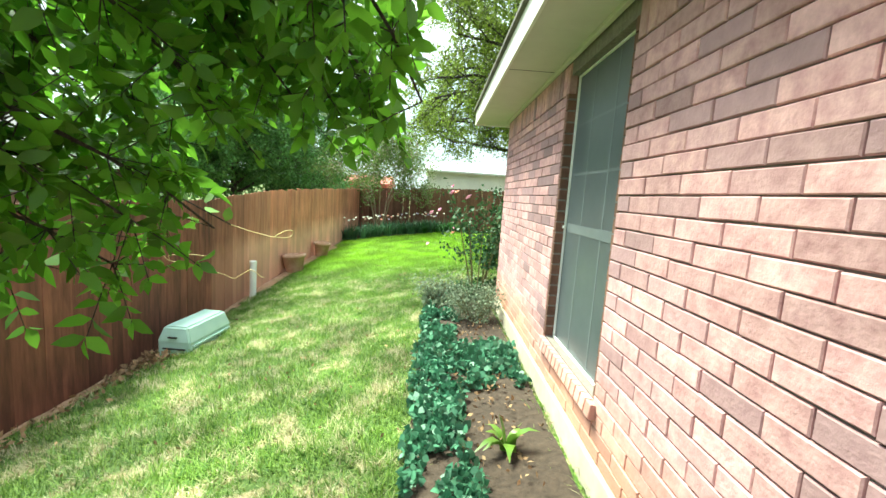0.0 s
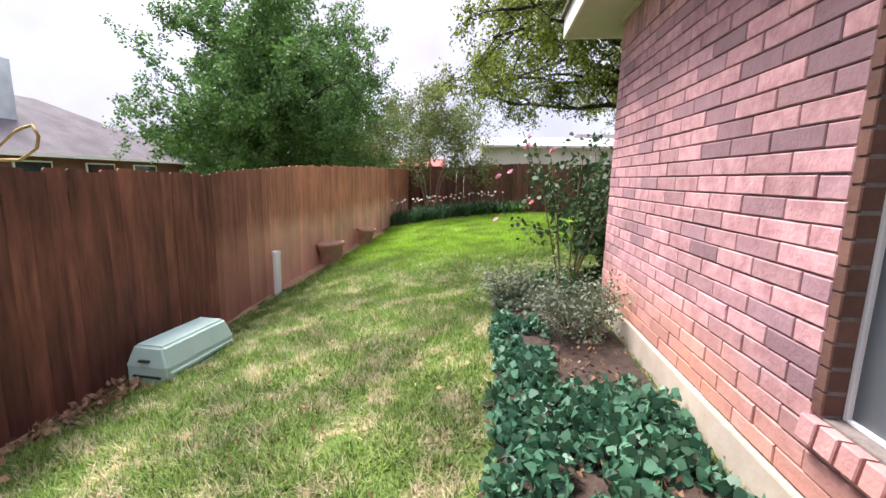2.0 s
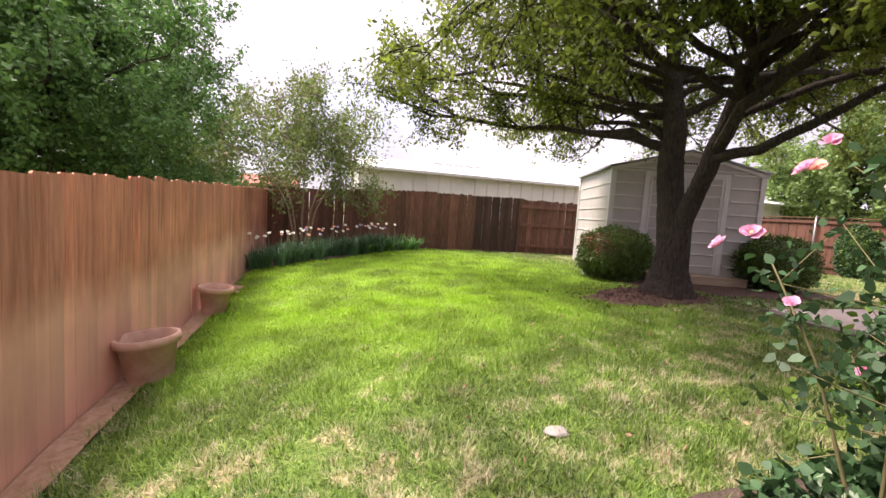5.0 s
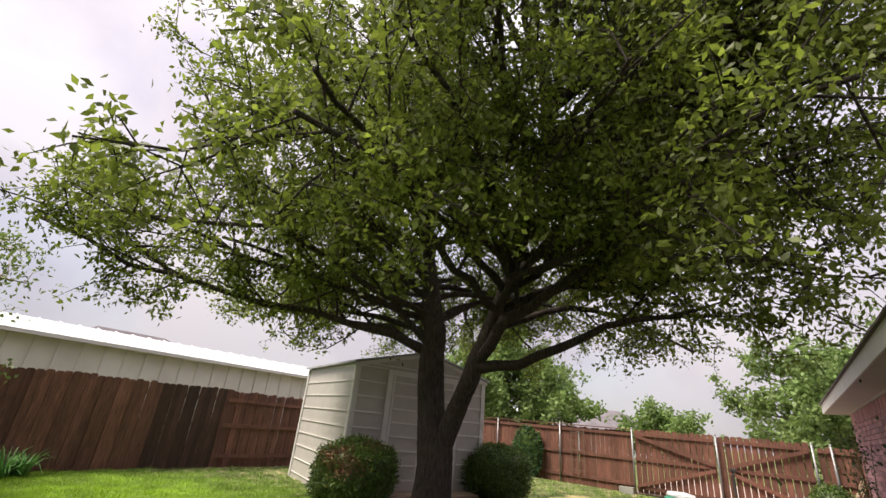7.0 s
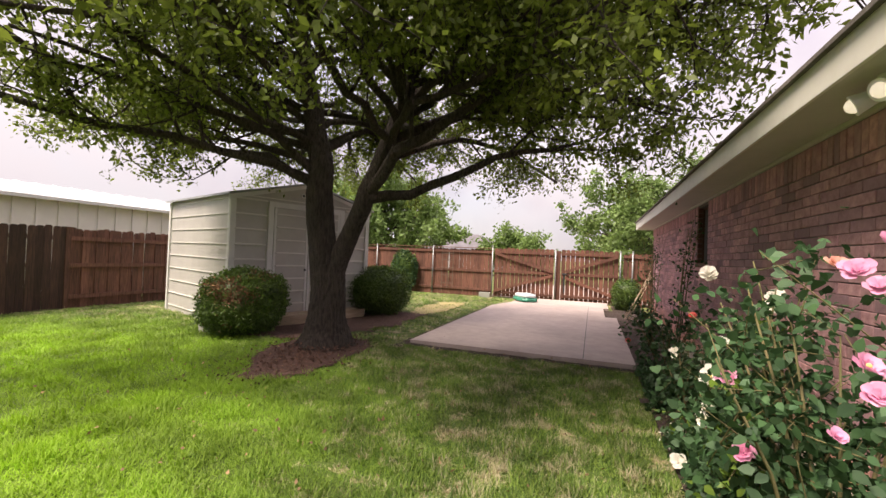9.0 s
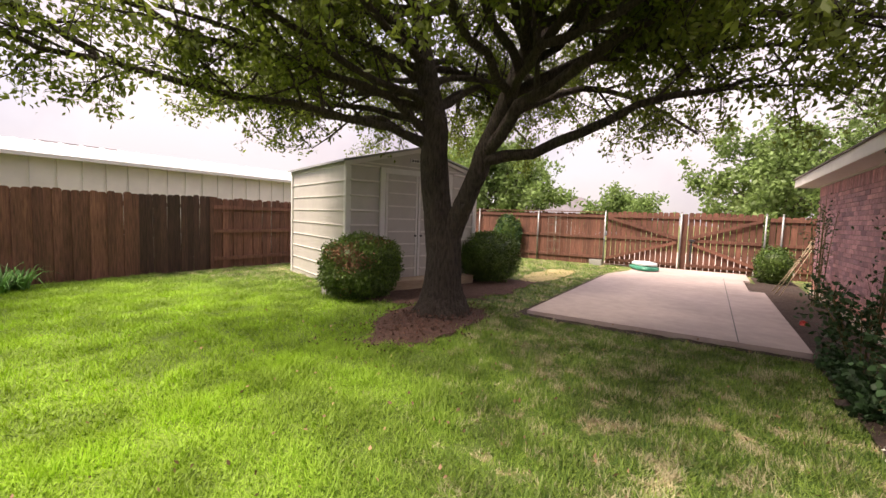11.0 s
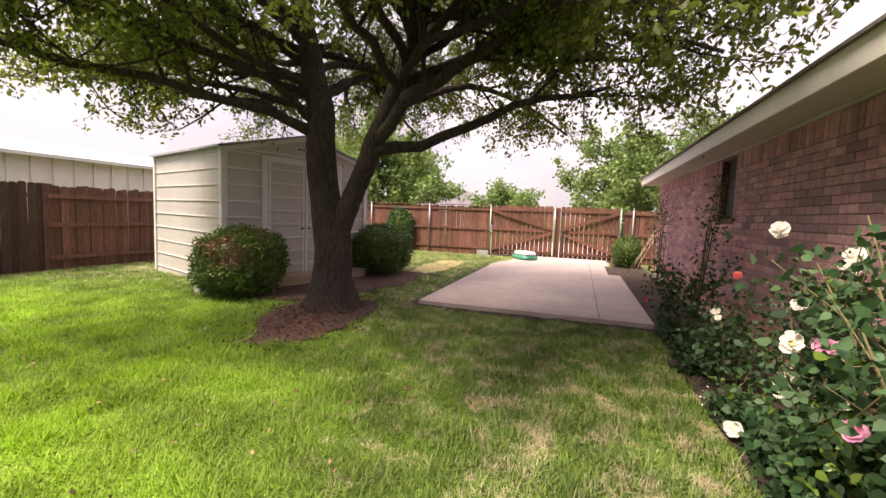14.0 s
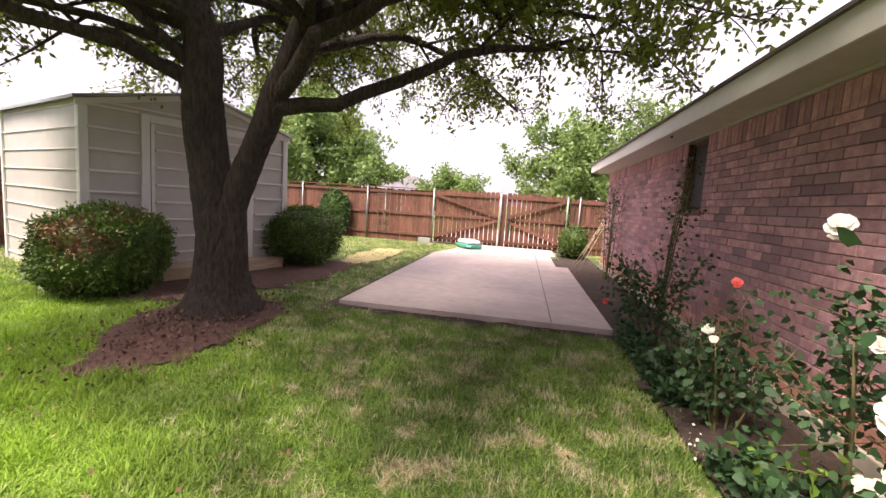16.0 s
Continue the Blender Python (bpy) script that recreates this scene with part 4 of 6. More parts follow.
def tuft(rng, tips, n, spread_):
    A = np.array([tuple(a) for a, b in tips])
    B = np.array([tuple(b) for a, b in tips])
    i = rng.integers(0, len(A), n)
    t = rng.uniform(0.15, 1.1, n)[:, None]
    return A[i] + (B[i] - A[i]) * t + rng.normal(size=(n, 3)) * spread_


# the large shade tree
rng = np.random.default_rng(11)
tree = base("shade_tree", 0, 0, 0, "large forked oak with rough dark bark and airy crown", "tree")
s = Soup()


def bark_tube(s, path, radii, seg, rings, deep):
    """A thick stem whose bark is cut by long upright fissures."""
    pts = grow(path, rings)
    at = np.linspace(0, len(radii) - 1, rings)
    n0 = len(s.v)
    for i, p in enumerate(pts):
        d = (pts[min(i + 1, rings - 1)] - pts[max(i - 1, 0)]).normalized()
        u = d.cross(Vector((0.31, 0.95, 0.07))).normalized()
        w = d.cross(u)
        r = float(np.interp(at[i], range(len(radii)), radii))
        for k in range(seg):
            a = 2 * math.pi * k / seg
            o = u * math.cos(a) + w * math.sin(a)
            q = p + o * r
            cut = abs(noise.noise((q.x * 13, q.y * 13, q.z * 2.6))) + 0.6 * abs(noise.noise((q.x * 27, q.y * 27, q.z * 8)))
            lump = noise.noise((q.x * 3, q.y * 3, q.z * 1.5))
            s.v.append(tuple(p + o * (r + deep * (min(cut * 2.4, 1.0) - 0.6) + 0.018 * lump)))
    for i in range(rings - 1):
        for k in range(seg):
            a, b = n0 + i * seg + k, n0 + i * seg + (k + 1) % seg
            s.f.append((a, b, b + seg, a + seg))


bark_tube(s, [(3.95, 10.53, -0.05), (3.95, 10.53, 0.08), (3.95, 10.53, 0.22), (3.95, 10.54, 0.5), (3.96, 10.53, 0.9), (3.97, 10.52, 1.30)], [0.45, 0.40, 0.33, 0.27, 0.25, 0.238, 0.23, 0.22], 110, 90, 0.022)
bark_tube(s, [(3.95, 10.58, 1.0), (3.93, 10.62, 1.4), (3.90, 10.68, 1.9), (3.88, 10.70, 2.35), (3.90, 10.70, 2.75), (3.95, 10.86, 3.25), (4.02, 11.05, 3.9)], [0.20, 0.20, 0.19, 0.185, 0.165, 0.14, 0.115], 90, 120, 0.020)
bark_tube(s, [(3.97, 10.49, 1.05), (3.96, 10.37, 1.38), (3.93, 10.18, 1.75), (3.90, 10.0, 2.12), (3.90, 9.93, 2.35), (3.86, 9.68, 2.78)], [0.16, 0.135, 0.125, 0.13, 0.12, 0.10], 70, 80, 0.016)
for k in range(9):
    a = 2 * math.pi * k / 9 + 0.3
    c, q = math.cos(a), math.sin(a)
    s.tube([(3.95 + 0.16 * c, 10.55 + 0.16 * q, 0.42), (3.95 + 0.30 * c, 10.55 + 0.30 * q, 0.16), (3.95 + 0.50 * c, 10.55 + 0.50 * q, 0.035)], [0.09, 0.10, 0.035], 9)
s.build("trunk", M_BARK, tree)
BOUGHS = [
    ([(3.88, 10.70, 2.45), (3.1, 11.35, 2.75), (1.55, 12.63, 2.98), (0.5, 13.5, 3.15), (-0.5, 14.3, 3.6)], 0.062, 15, 1.0),
    ([(0.9, 13.2, 3.1), (0.3, 13.9, 3.7), (-0.1, 14.3, 4.2)], 0.04, 9, 0.8),
    ([(3.88, 10.70, 2.5), (3.75, 11.3, 2.85), (3.6, 12.3, 2.95), (3.3, 13.6, 3.2), (3.0, 14.9, 3.35)], 0.068, 10, 0.9),
    ([(3.88, 10.70, 2.6), (3.3, 11.2, 3.1), (2.3, 11.9, 3.4), (1.2, 12.6, 3.7)], 0.062, 11, 1.1),
    ([(3.9, 10.70, 2.7), (4.0, 11.0, 3.8), (4.1, 11.3, 5.0), (4.0, 11.4, 7.2), (3.9, 11.2, 9.6)], 0.13, 14, 1.5),
    ([(3.9, 9.95, 2.2), (3.95, 9.6, 2.28), (3.95, 9.2, 2.33), (3.9, 8.7, 2.5), (3.9, 7.9, 2.8), (4.1, 7.1, 2.95)], 0.085, 10, 0.9),
    ([(3.9, 9.93, 2.25), (3.7, 9.45, 2.75), (3.6, 8.7, 3.15), (3.5, 7.6, 3.65), (3.5, 6.7, 4.0)], 0.095, 12, 1.2),
    ([(3.9, 9.93, 2.3), (3.85, 9.65, 2.8), (3.8, 9.35, 3.5), (3.4, 8.8, 4.6), (3.2, 8.4, 6.0), (3.3, 8.2, 8.0)], 0.11, 13, 1.4),
]
LEAD_N, LEAD_S = grow(BOUGHS[4][0], 24), grow(BOUGHS[7][0], 24)


def fork(e, north, r):
    """A limb that leaves one of the two leaders below its own end and arches outward."""
    lead = LEAD_N if north else LEAD_S
    want = 2.55 + 0.55 * (e.z - 2.7)
    o = min(lead, key=lambda p: abs(p.z - want))
    m1, m2 = o.lerp(e, 0.33) + Vector((0, 0, 0.22)) + Vector(rng.normal(size=3)) * 0.18, o.lerp(e, 0.68) + Vector((0, 0, 0.25)) + Vector(rng.normal(size=3)) * 0.18
    BOUGHS.append(([o, m1, m2, e], r, 11, 1.15))


for e in ((2.2, 6.7, 5.3), (3.8, 6.0, 5.6), (5.6, 6.2, 5.0), (4.9, 5.7, 4.5), (3.0, 6.0, 7.0), (6.6, 5.8, 5.8), (7.4, 6.6, 6.8), (5.2, 5.8, 7.2), (0.8, 8.2, 5.6), (3.0, 4.6, 6.3), (2.2, 6.4, 8.0), (3.2, 4.0, 8.2), (2.6, 3.9, 6.4), (5.0, 4.8, 9.0), (3.6, 6.0, 9.4), (3.4, 4.4, 7.4), (4.4, 3.8, 8.4), (3.6, 3.2, 6.8), (2.4, 4.6, 8.4), (5.6, 4.2, 7.4), (4.2, 4.3, 7.2), (5.2, 4.6, 6.6), (6.2, 5.0, 7.8), (3.8, 3.7, 5.6), (5.7, 3.9, 5.6)):
    fork(Vector(e), False, 0.055)
for zr, rad, count, a0 in ((3.4, 4.4, 8, 0.2), (4.3, 3.2, 8, 0.1), (3.9, 5.0, 7, 0.75), (4.6, 5.0, 10, 0.5), (6.1, 5.0, 10, 0.0), (7.7, 4.2, 8, 0.4), (9.1, 3.8, 8, 0.9), (10.5, 3.4, 8, 0.2), (12.0, 2.0, 5, 0.5)):
    for k in range(count):
        a = a0 + 2 * math.pi * k / count + rng.uniform(-0.2, 0.2)
        rr = rad * rng.uniform(0.85, 1.08) * ((0.92 if zr > 7 else 0.76) if math.cos(a) < -0.25 and zr > 4 else 1.0)
        fork(Vector((3.9 + rr * math.cos(a), 10.35 + rr * math.sin(a), zr + rng.uniform(-0.3, 0.3))), math.sin(a) > -0.05, 0.058)
oak_tips = []


def leafy(p):
    """True outside the clear hollow round the fork, where no twigs grow."""
    return p.z > 2.5 + 1.0 * min(max(2.6 - math.hypot(p.x - 3.9, p.y - 10.3), 0), 1.3)


for path, r0, subs, sl in BOUGHS:
    s, tips = limb_with_twigs(rng, path, r0, 0.022, subs, sl, 9, 0.5, inside=leafy, clear=2.9 if r0 < 0.06 else 2.0)
    s.build("limb", M_BARK, tree)
    oak_tips += tips
P = tuft(rng, oak_tips, 305000, 0.07)
hub = np.hypot(P[:, 0] - 3.9, P[:, 1] - 10.3)
P = P[(P[:, 2] > 2.35 + 1.0 * np.clip(2.6 - hub, 0, 1.3))]
leaves("crown", P, 0.078, M_OAK, tree, rng, wide=0.5, droop=0.4)


def tree_at(name, x, y, z0, h, r, material, label, seed, loose=0.055, n=16000, leaf=0.16, trunk_r=0.16, low=0.25, stems=1, bark=M_BARK, limbs=11, narrow=0.75):
    rng = np.random.default_rng(seed)
    t = base(name, 0, 0, 0, label, "tree")
    tips = []
    s = Soup()
    roots = [(0.0, 0.0)] if stems == 1 else [(0.25 * math.cos(2.4 * k), 0.25 * math.sin(2.4 * k)) for k in range(stems)]
    for dx, dy in roots:
        top = (x + dx * 4, y + dy * 4, z0 + h * (0.72 if stems == 1 else 0.55))
        s.tube(grow([(x + dx * 0.3, y + dy * 0.3, z0 - 0.1), (x + dx * 1.5, y + dy * 1.5, z0 + h * low), top], 7), list(np.linspace(trunk_r, trunk_r * 0.3, 7)), 8)
    s.build("trunk", bark, t)
    for i in range(limbs):
        a = 2.399 * i + rng.uniform(-0.3, 0.3)
        k = (i + 0.5) / limbs
        dx, dy = roots[i % len(roots)]
        zb = z0 + h * (low + (0.62 - low) * k)
        rr = r * math.sin(math.pi * (0.30 + 0.58 * k)) ** narrow * rng.uniform(0.8, 1.1)
        ze = min(zb + h * (0.10 + 0.28 * k), z0 + h)
        o = (x + dx * (1.5 + 2.5 * k), y + dy * (1.5 + 2.5 * k), zb)
        e = (x + rr * math.cos(a), y + rr * math.sin(a), ze)
        sp, tp = limb_with_twigs(rng, [o, ((o[0] + e[0]) / 2, (o[1] + e[1]) / 2, (o[2] + e[2]) / 2 + 0.06 * h), e], trunk_r * 0.42, 0.02, 9, r * 0.38, 7, r * 0.2)
        sp.build("limb", bark, t)
        tips += tp
    sp, tp = limb_with_twigs(rng, [(x, y, z0 + h * 0.55), (x + 0.1 * r, y, z0 + h * 0.75), (x, y + 0.05 * r, z0 + h * 0.93)], trunk_r * 0.4, 0.02, 12, r * 0.4, 7, r * 0.2)
    sp.build("limb", bark, t)
    tips += tp
    leaves("crown", tuft(rng, tips, n, r * loose), leaf, material, t, rng, wide=0.55)
    return t


tree_at("neighbour_elm", -9.1, 19.3, -0.5, 8.4, 4.3, M_ELM, "dense dark green elm behind the fence", 21, loose=0.026, n=120000, leaf=0.14, low=0.10, limbs=26, narrow=0.6)
tree_at("crape_myrtle", -2.15, 16.75, -0.2, 4.4, 2.15, M_MYRTLE, "multi-stemmed crape myrtle with thin light foliage", 22, n=17000, leaf=0.085, trunk_r=0.035, low=0.30, stems=5, bark=M_STEM, limbs=12)
tree_at("neighbour_tree", -9.0, 27.0, -0.5, 6.0, 3.4, M_MYRTLE, "light green tree beyond the fence corner", 23, n=12000, leaf=0.2, limbs=12)
tree_at("neighbour_tree", -19.5, 27.5, -0.5, 3.4, 3.6, M_ELM, "low green tree behind the neighbouring house", 28, n=9000, leaf=0.25, limbs=12, low=0.1)
tree_at("neighbour_tree", 22.0, 19.3, -0.2, 6.2, 4.1, M_FAR, "broad green tree beyond the shed", 24, loose=0.035, n=32000, leaf=0.24, limbs=14, low=0.15)
tree_at("neighbour_tree", 34.0, 13.2, -0.2, 3.6, 3.0, M_FAR, "low rounded green tree far beyond the gate", 25, n=7000, leaf=0.3, limbs=10, low=0.2)
tree_at("neighbour_tree", 23.0, 4.6, -0.2, 5.6, 3.6, M_FAR, "full green tree beyond the house corner", 26, loose=0.035, n=26000, leaf=0.22, limbs=13, low=0.15)
tree_at("neighbour_tree", 19.0, 2.2, -0.2, 6.5, 2.4, M_FAR, "slim light green tree beyond the house", 27, n=6000, leaf=0.16, limbs=12, low=0.2)


# overhanging bough near the start of the walk
rng = np.random.default_rng(31)
bough = base("ash_tree", 0, 0, 0, "leafy ash tree with a low overhanging bough", "tree")
s = Soup()
# unseen trunk, added behind the start of the walk to carry the bough
s.tube(grow([(-2.3, -1.6, -0.6), (-2.2, -1.5, 0.9), (-2.0, -1.2, 2.3), (-1.9, -0.9, 3.6)], 8), list(np.linspace(0.13, 0.06, 8)), 9)
s.build("trunk", M_BARK, bough)
stems = []
for k in range(34):
    u, v, w = (k * 0.618) % 1.0, (k * 0.371 + 0.2) % 1.0, (k * 0.271 + 0.1) % 1.0
    x, y = -0.05 - 1.75 * u ** 0.9, 1.05 + 0.95 * v
    z = (1.78 if x > -0.9 else 1.15) + (0.5 if x > -0.9 else 1.0) * w
    stems.append([(-2.0, -1.2, 2.4), (-1.9 + 0.3 * (x + 1), -0.2, 2.55), (x * 0.9 - 0.3, y - 0.5, z + 0.28), (x - 0.06, y - 0.12, z + 0.10), (x + 0.06, y + 0.12, z - 0.10)])
stems.append([(-2.0, -1.1, 2.6), (-1.2, 0.2, 2.6), (-0.6, 1.0, 2.3), (-0.4, 1.7, 2.05), (-0.3, 2.1, 1.80)])
LP, LD = [], []
for path in stems:
    pts = grow(path, 16)
    s = Soup()
    s.tube(pts, list(np.linspace(0.020, 0.004, 16)), 6)
    for i in range(8, 16):
        for rep in range(6):
            o = pts[i]
            ax = (pts[min(i + 1, 15)] - pts[i - 1]).normalized()
            d = (ax * 0.3 + Vector(rng.normal(size=3)) * 0.7 + Vector((0, 0, -0.25))).normalized()
            ln = rng.uniform(0.15, 0.30)
            side = d.cross(Vector(rng.normal(size=3))).normalized()
            e = o + d * ln
            # drops sprays inside the camera's view at 1.5 s, shaping the bough to it
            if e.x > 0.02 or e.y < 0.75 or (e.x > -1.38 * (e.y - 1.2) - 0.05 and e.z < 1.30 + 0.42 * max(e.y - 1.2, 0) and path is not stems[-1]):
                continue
            s.tube([o, o + d * ln * 0.5, e + Vector((0, 0, -0.05 * ln))], [0.003, 0.0025, 0.002], 3)
            for k in range(4):
                q = o + d * ln * (0.3 + 0.22 * k)
                for sg in (-1, 1):
                    LP.append(tuple(q))
                    LD.append(tuple((d * 0.5 + side * sg * 1.1 + Vector((0, 0, -0.25))) * 6))
            LP.append(tuple(e))
            LD.append(tuple(d * 6))
    s.build("branch", M_BARK, bough)
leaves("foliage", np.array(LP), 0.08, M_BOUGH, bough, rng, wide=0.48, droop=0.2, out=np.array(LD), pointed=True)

# climbing vine with dry tendrils
vine = base("climbing_vine", 0, 0, 0, "thin climbing vine with pale dry tendrils", "vine")
s = Soup()
s.tube(grow([(-2.0, -1.1, 2.4), (-1.9, 1.0, 2.0), (-1.62, 2.0, 1.5), (-1.42, 2.2, 1.40), (-1.15, 2.2, 1.30), (-0.99, 2.2, 1.215)], 16), list(np.linspace(0.009, 0.004, 16)), 5)
s.build("stem", M_BARK, vine)
s = Soup()
loop = [(-0.99, 2.2, 1.215), (-0.9, 2.2, 1.19), (-0.78, 2.2, 1.165), (-0.70, 2.19, 1.165), (-0.655, 2.18, 1.185), (-0.66, 2.18, 1.21), (-0.70, 2.19, 1.205), (-0.76, 2.2, 1.17)]
s.tube(grow(loop, 24), [0.0022] * 24, 4)
low = [(-1.42, 2.2, 1.10), (-1.32, 2.2, 1.005), (-1.2, 2.2, 0.985), (-1.1, 2.2, 0.965), (-1.02, 2.2, 0.945), (-0.975, 2.2, 0.925), (-0.93, 2.2, 0.955), (-0.885, 2.2, 0.985), (-0.85, 2.2, 0.965), (-0.83, 2.2, 0.945), (-0.81, 2.2, 0.945)]
s.tube(grow(low, 30), [0.0022] * 30, 4)
s.tube(grow([(-1.31, 2.2, 1.01), (-1.32, 2.2, 1.03), (-1.27, 2.2, 1.04), (-1.2, 2.2, 1.045), (-1.12, 2.2, 1.04)], 14), [0.002] * 14, 4)
s.tube([(-1.62, 2.0, 1.5), (-1.5, 2.1, 1.25), (-1.42, 2.2, 1.10)], [0.004, 0.003, 0.0025], 4)
s.build("tendril", M_TENDRIL, vine, "pale dry curling tendril")
VP = np.array([(-1.40, 2.2, 1.34), (-1.42, 2.15, 1.17), (-1.40, 2.2, 1.20), (-1.25, 2.2, 1.32), (-1.12, 2.2, 1.27), (-1.2, 2.22, 1.24), (-1.16, 2.2, 1.22), (-1.02, 2.2, 1.23), (-1.38, 2.2, 1.16), (-1.47, 2.2, 1.28)])
leaves("foliage", VP, 0.11, M_ROSE_Y, vine, rng, wide=0.6, pointed=True)


# ---- shrubs and flowers ----
def ball_bush(name, x, y, rx, ry, h, seed, label, n, material, leaf=0.04, z=None, scorch=None):
    """A clipped bush: many small leaves in a lumpy shell over a dark core of twigs."""
    rng = np.random.default_rng(seed)
    z = ground(x, y) if z is None else z
    b = base(name, x, y, z, label, "bush")
    bm = bmesh.new()
    bmesh.ops.create_icosphere(bm, subdivisions=3, radius=1.0)
    for v in bm.verts:
        k = (0.84 + 0.12 * noise.noise(v.co * 2.3 + Vector((seed, 0, 0)))) / sum(abs(c) ** 2.7 for c in v.co) ** (1 / 2.7)
        v.co = Vector((v.co.x * rx * k, v.co.y * ry * k, h * 0.5 + v.co.z * h * 0.5 * k))
    part("inner_growth", bm, M_BOX, b, smooth=True)
    d = unit(rng.normal(size=(n, 3)))
    lump = np.array([noise.noise(Vector(q) * 2.3 + Vector((seed, 0, 0))) + 0.6 * noise.noise(Vector(q) * 6) + 0.5 * noise.noise(Vector(q) * 14) for q in d])
    r = ((0.90 + 0.17 * lump + rng.normal(size=n) * 0.04) / (np.abs(d) ** 2.7).sum(1) ** (1 / 2.7))[:, None]
    P = d * r * np.array([rx, ry, h * 0.5]) + np.array([0, 0, h * 0.5])
    keep = P[:, 2] > 0.03
    P, d = P[keep], d[keep]
    if scorch:
        sel = np.array([noise.noise(Vector(q) * 1.6 + Vector((3, seed, 0))) for q in d]) * 0.6 + 0.5 * (d @ np.array(scorch)) + rng.normal(size=len(d)) * 0.12 > 0.46
        leaves("scorched_leaves", P[sel], leaf, M_BOX_BROWN, b, rng, out=d[sel] * 1.2, wide=0.6)
        P, d = P[~sel], d[~sel]
    # young tips, crowded on top so the lit look is put into leaf colour
    tip = rng.uniform(size=len(P)) < 0.05 + 0.16 * np.clip(d[:, 2], 0, 1)
    leaves("young_leaves", P[tip] + d[tip] * 0.02, leaf * 1.1, M_ROSE_Y, b, rng, out=d[tip] * 1.6, wide=0.5)
    leaves("leaves", P[~tip], leaf, material, b, rng, out=d[~tip] * 1.2, wide=0.6)
    return b


ball_bush("boxwood_bush", 4.38, 12.50, 0.75, 0.60, 1.10, 41, "clipped round boxwood with scorched brown patch by shed", 19000, M_BOX, scorch=(-0.55, -0.35, 0.45))
ball_bush("boxwood_bush", 7.85, 11.75, 0.80, 0.70, 1.15, 42, "clipped dark green round boxwood beside the shed step", 17000, M_BOX)
ball_bush("evergreen_bush", 12.75, 5.9, 0.42, 0.42, 0.95, 43, "small upright evergreen bush near the gate", 3500, M_BOX, leaf=0.05)
ball_bush("fence_vine", 14.07, 14.0, 0.16, 0.55, 1.62, 44, "dark vine mounded against the cedar fence", 4500, M_ROSE, leaf=0.07)


def canes(rng, x, y, z, h, spread_, n, material, parent, r=0.006):
    tips = []
    for i in range(n):
        a = rng.uniform(0, 2 * math.pi)
        k = spread_ * rng.uniform(0.3, 1.0)
        hh = h * rng.uniform(0.65, 1.0)
        p0, p2 = Vector((x + 0.05 * math.cos(a), y + 0.05 * math.sin(a), z)), Vector((x + k * math.cos(a), y + k * math.sin(a), z + hh))
        p1 = p0.lerp(p2, 0.5) + Vector((0, 0, 0.12 * hh))
        s = Soup()
        s.tube([p0, p1, p2], [r * 1.6, r * 1.2, r * 0.6], 5)
        tips += [(p1, p2), (p0.lerp(p1, 0.45), p1)]
        for j in range(5):
            q = p0.lerp(p1, rng.uniform(0.4, 1)) if j < 2 else p1.lerp(p2, rng.uniform())
            e = q + Vector(rng.normal(size=3)) * 0.14 * h ** 0.5 + Vector((0, 0, 0.05))
            s.tube([q, q.lerp(e, 0.5), e], [r * 0.6, r * 0.5, r * 0.3], 4)
            tips.append((q, e))
        s.build("cane", material, parent)
    return tips


def rose_bush(x, y, h, spread_, seed, label, n=700, nc=6, leaf=0.055, young=0, thin=0.06, bare_to=0.06):
    rng = np.random.default_rng(seed)
    b = base("rose_bush", 0, 0, 0, label, "rose bush", group="rose bushes")
    tips = canes(rng, x, y, ground(x, y), h, spread_, nc, M_CANE, b)
    P = tuft(rng, tips, n, thin)
    P = P[(P[:, 1] > 5.47) | (P[:, 0] < 0.86)]
    P = P[P[:, 2] > bare_to]
    leaves("foliage", P, leaf, M_ROSE, b, rng, wide=0.68, pointed=True)
    if young:
        leaves("young_foliage", tuft(rng, tips[-4:], young, 0.05), leaf, M_ROSE_Y, b, rng, wide=0.65, pointed=True)
    return b


